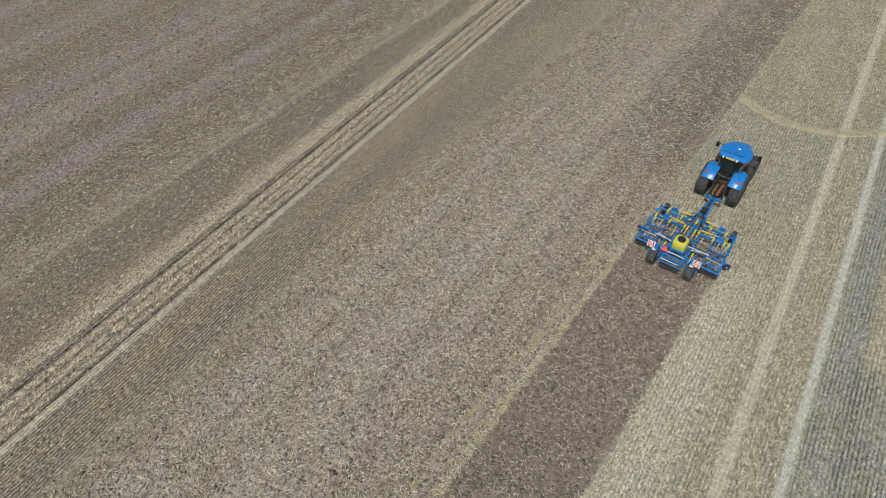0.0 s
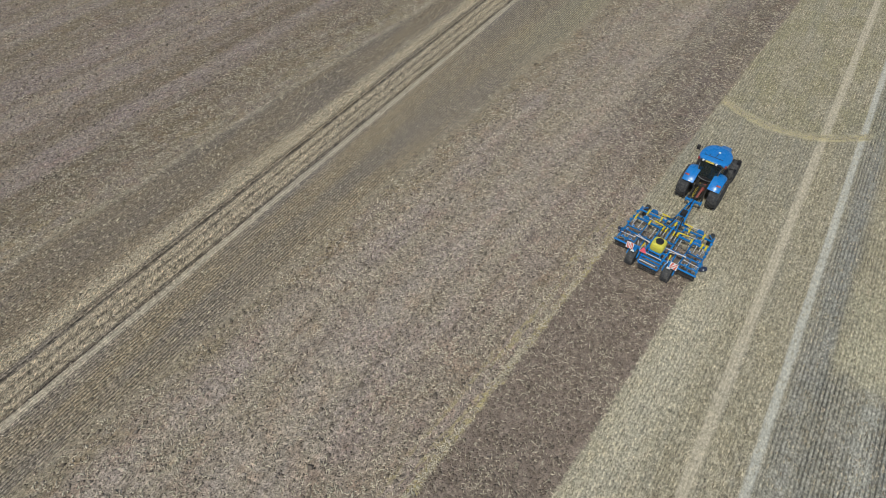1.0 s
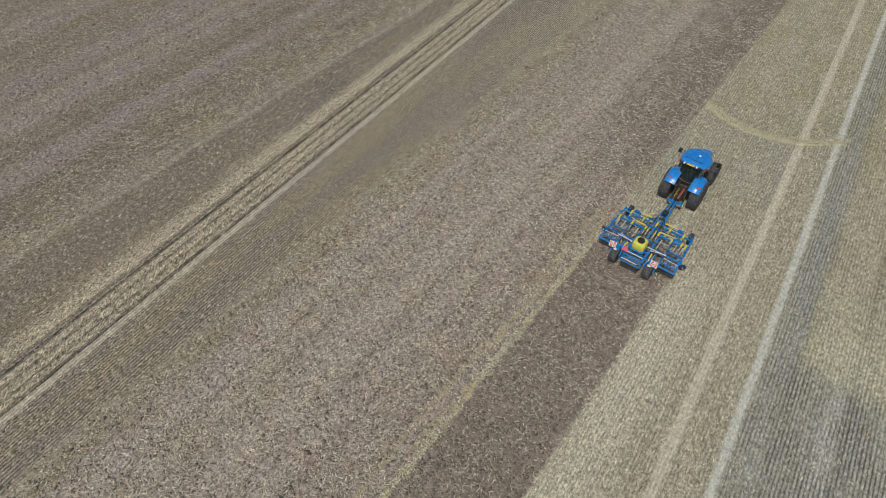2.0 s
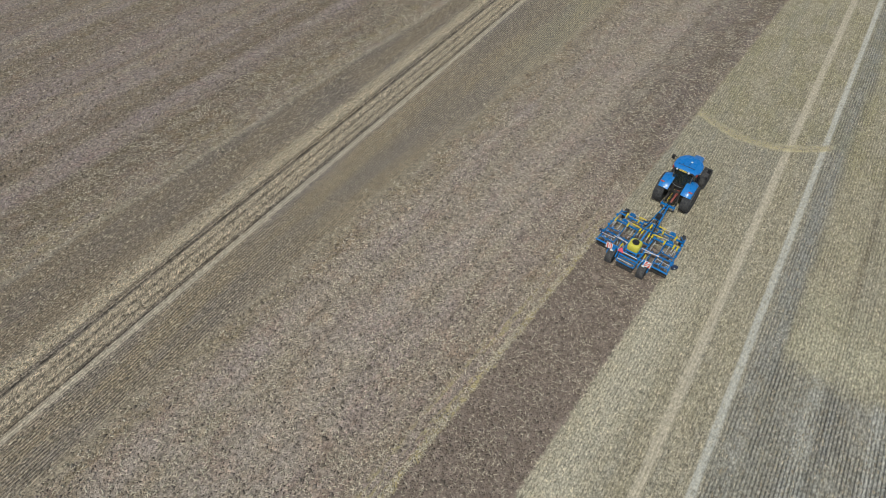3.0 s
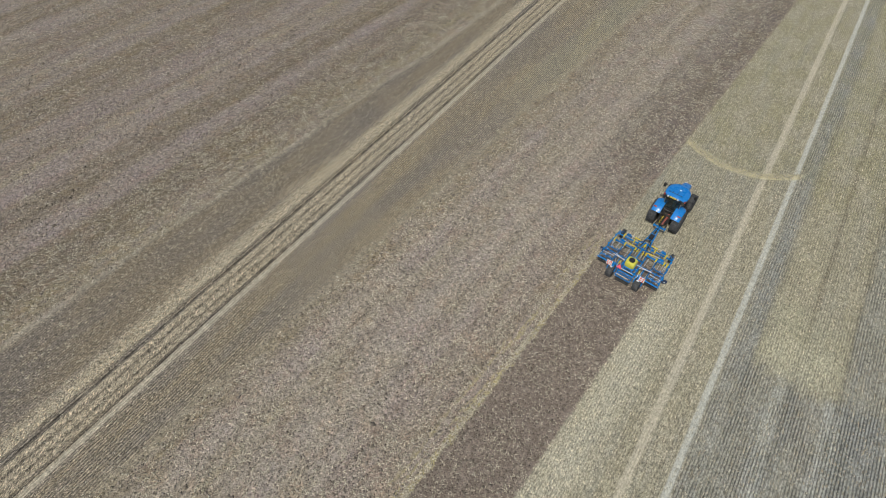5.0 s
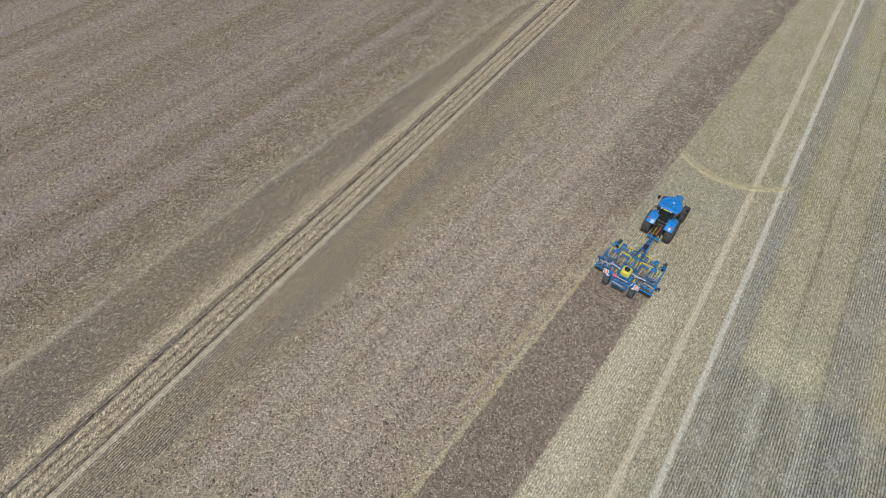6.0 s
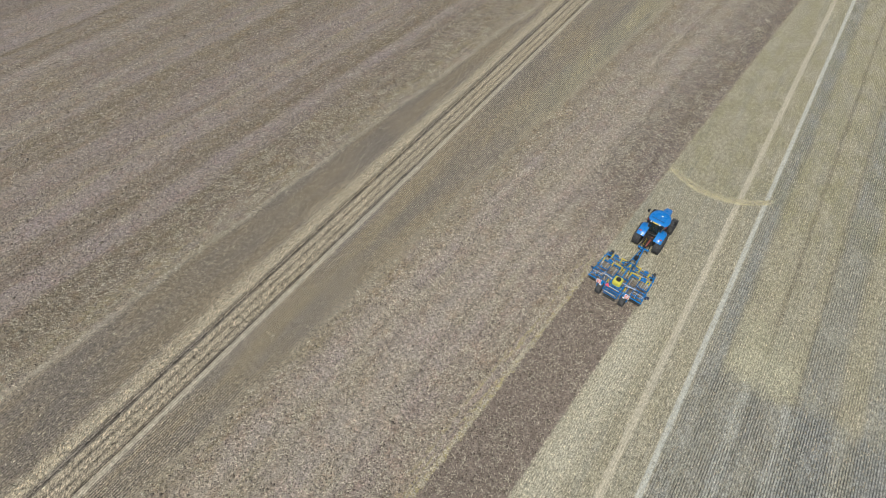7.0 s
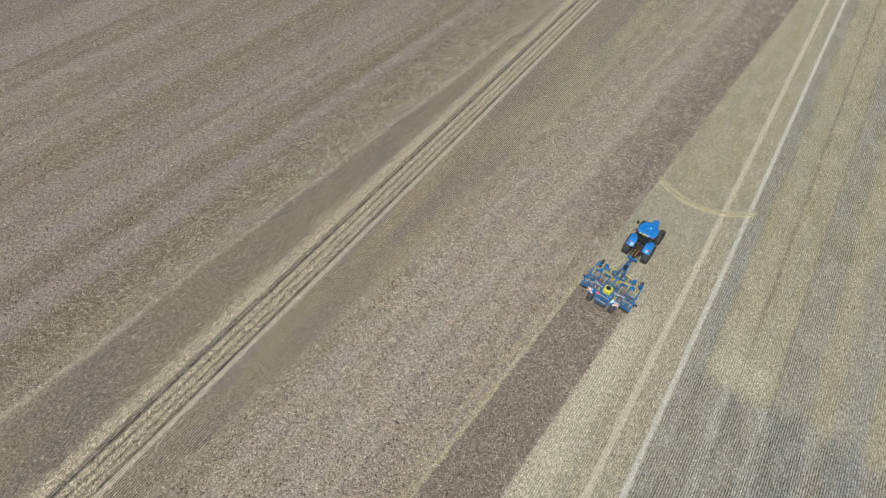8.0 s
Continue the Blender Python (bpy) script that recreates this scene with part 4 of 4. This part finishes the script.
    for yy, xs in ((2.98, (-1.75, -0.875, 0, 0.875, 1.75)), (2.2, (-2.19, -1.31, -0.44, 0.44, 1.31, 2.19)), (2.2, (-0.26, 0.24, 1.95))):
        for xx in xs:
            o = part("tine", shank, SHANK, c, "", pose(xx, yy, 0))
            part("spring_pack", spring, YELLOW, o, "yellow spring housing")
            part("spring_rod", rod, STEEL, o)
            part("share", share, STEEL, o)
    # levelling discs
    bm = bmesh.new()
    lathe(bm, [(-0.05, 0.02), (-0.02, 0.14), (0.0, 0.23), (0.012, 0.23), (-0.005, 0.14), (-0.03, 0.02)], 24)
    disc = finish("levelling_disc", bm, STEEL)
    bm = bmesh.new()
    path_tube(bm, [(0, 0, 0.02), (0, 0.12, 0.3), (0, 0.06, 0.52)], 0.03, 6)
    stalk = finish("disc_arm", bm, IMPLEMENT_BLUE)
    for k in range(11):
        xx = -2.2 + 0.44 * k
        o = part("levelling_disc", disc, STEEL, c, "", pose(xx, 0.92, 0.25, 0, 0, 22 if xx < 0 else -22))
        part("disc_arm", stalk, IMPLEMENT_BLUE, o)
    # round end discs beside the wings
    bm = bmesh.new()
    lathe(bm, [(-0.03, 0.03), (-0.02, 0.15), (0.0, 0.225), (0.015, 0.225), (0.02, 0.11), (0.06, 0.09), (0.06, 0.02)], 28)
    end_disc = finish("end_disc", bm, NAVY)
    bm = bmesh.new()
    lathe(bm, [(0.05, 0.01), (0.085, 0.05), (0.09, 0.01)], 12)
    cap = finish("hub_cap", bm, WHITE)
    for s in (-1, 1):
        o = part("end_disc", end_disc, IMPLEMENT_BLUE, c, "", pose(s * 2.62, 1.05, 0.5, 0, 0, -s * 62 + (180 if s < 0 else 0)))
        part("hub_cap", cap, WHITE, o)
        beam(c, (s * 2.42, 1.15, 0.8), (s * 2.57, 1.1, 0.48), 0.05, "disc_stem")
    # rollers: tube bars round a shaft, one to a wing and one in the middle
    def roller(x0, x1, yy, r=0.24):
        bm = bmesh.new()
        tube(bm, (x0, yy, 0.3), (x1, yy, 0.3), 0.05, sides=10)
        n = max(3, int((x1 - x0) / 0.24))
        for k in range(n + 1):
            xx = x0 + (x1 - x0) * k / n
            lathe_disc = bmesh.new()
            lathe(lathe_disc, [(-0.008, r - 0.06), (-0.008, r), (0.008, r), (0.008, r - 0.06)], 20)
            bmesh.ops.transform(lathe_disc, matrix=pose(xx, yy, 0.3), verts=lathe_disc.verts)
            tmp = bpy.data.meshes.new("ring")
            lathe_disc.to_mesh(tmp)
            lathe_disc.free()
            bm.from_mesh(tmp)
            bpy.data.meshes.remove(tmp)
        ob = part("roller", bm, IRON, c, "steel packer roller")
        for k in range(8):
            a = 2 * math.pi * k / 8
            b2 = bmesh.new()
            tube(b2, (x0, yy + r * math.sin(a), 0.3 + r * math.cos(a)), (x1, yy + r * math.sin(a), 0.3 + r * math.cos(a)), 0.022, sides=6)
            part("roller_bar", b2, IRON, ob)
        return ob

    for s in (-1, 1):
        roller(*sorted((s * 1.45, s * 2.46)), 0.26, 0.17)
        beam(c, (s * 1.42, 0.42, 0.72), (s * 2.5, 0.42, 0.72), 0.08, "roller_frame")
        beam(c, (s * 1.42, 0.02, 0.72), (s * 2.54, 0.02, 0.72), 0.1, "roller_frame")
        for xx in (1.46, 1.95, 2.46):
            beam(c, (s * xx, 0.42, 0.72), (s * xx, 0.02, 0.72), 0.06, "roller_strut")
        for k in range(9):
            bm = bmesh.new()
            xx = s * (1.34 + k * 0.14)
            box(bm, (xx, 0.12, 0.56), (0.05, 0.02, 0.34), (-18, 0, 0), bevel=0.004)
            part("scraper", bm, IRON, c)
    roller(-0.52, 0.52, -0.68, 0.14)
    beam(c, (-0.6, -0.52, 0.76), (0.6, -0.52, 0.76), 0.09, "roller_frame")
    beam(c, (-0.6, -0.86, 0.72), (0.6, -0.86, 0.72), 0.08, "roller_frame")
    bm = bmesh.new()
    tube(bm, (-0.6, -0.74, 0.82), (0.4, -0.74, 0.82), 0.028, sides=8)
    part("adjuster_rod", bm, STEEL, c)
    for s in (-1, 1):
        beam(c, (s * 0.57, -0.52, 0.76), (s * 0.57, -0.86, 0.72), 0.07, "roller_strut")
        beam(c, (s * 0.58, -0.4, Z), (s * 0.6, -0.85, 0.74), 0.08, "roller_arm")
    # long bright rods across the middle
    for a, b in (((-1.6, 0.72, 1.0), (-0.6, 0.66, 1.02)), ((0.3, 0.78, 1.02), (1.55, 0.8, 1.0)), ((-0.5, -0.25, 1.02), (0.5, -0.25, 1.02))):
        bm = bmesh.new()
        tube(bm, a, b, 0.03, sides=8)
        part("adjuster_rod", bm, STEEL, c)
    # rear cross beam and transport wheels
    beam(c, (-1.35, -0.12, 0.95), (1.35, -0.12, 0.95), 0.11, "axle_beam")
    tyre = tyre_mesh(0.53, 0.5, 0.25, 26, 0.014)
    rim = rim_mesh(0.25, 0.36, RIM)
    for s in (-1, 1):
        o = part("transport_wheel", rim, RIM, c, "", pose(s * 1.1, -0.48, 0.52))
        part("tyre", tyre, RUBBER, o, "worn black flotation tyre")
        for w in (-0.27, 0.27):
            beam(c, (s * 1.1 + w, -0.12, 0.92), (s * 1.1 + w, -0.46, 0.5), 0.06, "wheel_fork")
        bm = bmesh.new()
        rings = []
        for k in range(7):
            a = radians(110 - 60 * k / 6)
            rings.append([(s * 1.1 + xx, -0.4 + r * math.cos(a), 0.52 + r * math.sin(a)) for xx, r in ((-0.14, 0.58), (0.14, 0.58), (0.14, 0.61), (-0.14, 0.61))])
        loft(bm, rings)
        part("wheel_guard", bm, IMPLEMENT_BLUE, c)
        bm = bmesh.new()
        path_tube(bm, [(s * 1.1 - 0.31, -0.62, 0.66), (s * 1.1 - 0.31, -0.36, 0.92), (s * 1.1 - 0.2, -0.12, 1.08), (s * 1.1 + 0.2, -0.12, 1.08), (s * 1.1 + 0.31, -0.36, 0.92), (s * 1.1 + 0.31, -0.62, 0.66)], 0.045, 10)
        part("wheel_yoke", bm, IMPLEMENT_BLUE, c, "blue tube bent over the wheel")
        cylinder(c, (s * 0.8, 0.35, 1.1), (s * 0.85, -0.25, 1.05), 0.045)
    # gauge wheels at the front of the wings
    tyre2, rim2 = tyre_mesh(0.38, 0.24, 0.18, 20, 0.012), rim_mesh(0.165, 0.18, IMPLEMENT_BLUE)
    for s in (-1, 1):
        o = part("gauge_wheel", rim2, IMPLEMENT_BLUE, c, "", pose(s * 2.08, 3.62, 0.4))
        part("tyre", tyre2, RUBBER, o, "small black tyre")
        beam(c, (s * 2.28, 3.2, 0.94), (s * 2.24, 3.6, 0.5), 0.06, "wheel_fork")
        beam(c, (s * 2.28, 3.0, 0.98), (s * 1.95, 3.3, 0.98), 0.06, "wheel_fork")
        for k, (yy, xx) in enumerate(((1.75, 2.36), (1.45, 2.38), (2.6, 2.32))):
            bm = bmesh.new()
            box(bm, (s * xx, yy, 1.02), (0.16, 0.12, 0.1), bevel=0.015)
            part("clamp", bm, IMPLEMENT_BLUE, c)
        beam(c, (s * 1.42, 1.32, 0.88), (s * 2.4, 1.32, 0.88), 0.08, "levelling_beam")
    # bolted clamps, lock pins and thin adjuster rods on the wings
    bm = bmesh.new()
    box(bm, (0, 0, 0), (0.13, 0.17, 0.05), bevel=0.012)
    plate = finish("clamp_plate", bm, IMPLEMENT_BLUE)
    bm = bmesh.new()
    tube(bm, (0, 0, 0.0), (0, 0, 0.055), 0.018, sides=6)
    bolt = finish("bolt", bm, STEEL)
    for yy, xs in ((2.95, (-1.75, -0.875, 0.875, 1.75)), (2.2, (-2.19, -1.31, 1.31, 2.19)), (1.32, (-2.0, -1.55, 1.55, 2.0)), (1.0, (-2.2, -1.4, -0.58, 0.58, 1.4, 2.2)), (0.42, (-2.2, -1.7, 1.7, 2.2))):
        for xx in xs:
            o = part("clamp_plate", plate, IMPLEMENT_BLUE, c, "", pose(xx, yy, (0.99 if yy > 1.1 else 0.89) if yy > 0.5 else 0.78))
            for sx, sy in ((-1, -1), (-1, 1), (1, -1), (1, 1)):
                part("bolt", bolt, STEEL, o, "", pose(sx * 0.042, sy * 0.06, 0))
    for s in (-1, 1):
        for a, b in (((s * 1.7, 2.0, 1.02), (s * 1.72, 1.36, 0.98)), ((s * 2.1, 1.95, 1.0), (s * 2.12, 1.4, 0.96)), ((s * 0.8, 1.9, 1.0), (s * 0.82, 1.05, 0.95)), ((s * 1.5, 0.62, 0.93), (s * 2.4, 0.6, 0.9)), ((s * 0.62, 0.62, 1.0), (s * 1.5, 0.9, 0.97))):
            bm = bmesh.new()
            tube(bm, a, b, 0.022, sides=8)
            tube(bm, a, Vector(a).lerp(Vector(b), 0.12), 0.04, sides=8)
            part("adjuster_rod", bm, STEEL, c)
        bm = bmesh.new()
        loft(bm, [[(s * 2.3, yy, 0.86), (s * 2.52, yy, 0.86), (s * 2.48, yy, 1.08), (s * 2.36, yy, 1.1)] for yy in (0.7, 0.76)])
        part("wing_end_plate", bm, IMPLEMENT_BLUE, c)
    # tank with a lid
    bm = bmesh.new()
    loft(bm, [[(px, py, z) for px, py in rounded(0.37 * k, 0.36 * k, 5, 28, 0.0, 0.15)] for k, z in ((0.92, 1.36), (1.03, 1.42), (1.06, 1.7), (1.03, 1.82), (0.95, 1.9), (0.85, 1.93))])
    tank = part("tank", bm, TANK, c, "boxy yellow plastic tank")
    bm = bmesh.new()
    lid = [(0.22, 1.92), (0.225, 2.0), (0.21, 2.025), (0.05, 2.03)]
    loft(bm, [[(r * math.cos(a), 0.13 + r * math.sin(a), z) for a in (2 * math.pi * k / 24 for k in range(24))] for r, z in lid])
    part("lid", bm, BLACK, tank, "round black screw lid")
    bm = bmesh.new()
    box(bm, (0, 0.15, 1.32), (0.8, 0.78, 0.08), bevel=0.02)
    for sx in (-0.34, 0.34):
        for sy in (-0.15, 0.45):
            box(bm, (sx, sy, 1.14), (0.06, 0.06, 0.36))
    part("tank_stand", bm, IMPLEMENT_BLUE, c)
    # striped warning boards on posts, and the slow-vehicle triangle
    for s in (-1, 1):
        beam(c, (s * 1.3, -0.12, 0.95), (s * 1.3, -0.72, 1.5), 0.05, "board_post")
        bm = bmesh.new()
        box(bm, (0, 0, 0), (0.44, 0.02, 0.44), bevel=0.006)
        board = part("warning_board", bm, WHITE, c, "white board with red diagonal stripes", pose(s * 1.32, -0.76, 1.56, -8, 0, -s * 3))
        for k in (-1, 0, 1):
            bm = bmesh.new()
            ox = k * 0.27
            lo, hi = -0.2, 0.2
            pts = [(ox - 0.2 * s - 0.05, lo), (ox - 0.2 * s + 0.07, lo), (ox + 0.2 * s + 0.07, hi), (ox + 0.2 * s - 0.05, hi)]
            pts = [(min(0.2, max(-0.2, px)), pz) for px, pz in pts]
            loft(bm, [[(px, yy, pz) for px, pz in pts] for yy in (-0.012, -0.016)])
            part("stripe", bm, ORANGE, board)
        bm = bmesh.new()
        box(bm, (s * 1.1, -0.78, 1.27), (0.2, 0.05, 0.12), (-10, 0, 0), bevel=0.012)
        part("rear_lamp", bm, WHITE, c)
    bm = bmesh.new()
    tri = [(-0.21, -0.13), (0.21, -0.13), (0.06, 0.2), (-0.06, 0.2)]
    loft(bm, [[(px, yy, pz) for px, pz in tri] for yy in (-0.008, 0.008)])
    part("slow_vehicle_triangle", bm, PINK, c, "fluorescent red triangle", pose(-0.57, -0.54, 1.4, -14, 0, 0))
    beam(c, (-0.57, -0.15, 0.98), (-0.57, -0.46, 1.3), 0.04, "board_post")
    # hoses over the frame
    rng = random.Random(5)
    for s in (-1, 1):
        for k in range(4):
            y0 = 2.9 - 0.6 * k
            pts = [(s * 0.2, 3.6, 1.02), (s * 0.35, y0 + 0.2, 1.1 + rng.uniform(0, 0.08)), (s * (0.8 + 0.1 * k), y0 + 0.05, 1.16), (s * (1.3 + 0.1 * k), y0 + rng.uniform(-0.1, 0.1), 1.12)]
            bm = bmesh.new()
            path_tube(bm, pts, 0.016, 6)
            part("hydraulic_hose", bm, BLACK, c)
    bm = bmesh.new()
    path_tube(bm, [(0.1, 3.5, 1.02), (0.05, 4.4, 1.12), (0.02, 5.2, 1.0), (0.02, 5.75, 0.95)], 0.03, 6)
    part("hydraulic_hose", bm, BLACK, c)
    return c


cultivator()

# ---- loose pieces on the field ----
worked_clods()
fresh_clods()
loose_straw()
stubble("stubble", STALK, 61, lambda U, X, Y, rng: ~is_grey(U, X, Y, rng), "short straw-coloured stubble in drilled rows")
stubble("weathered_stubble", GREY_STALK, 71, is_grey, "short grey weathered stubble in drilled rows")
chaff_straw()
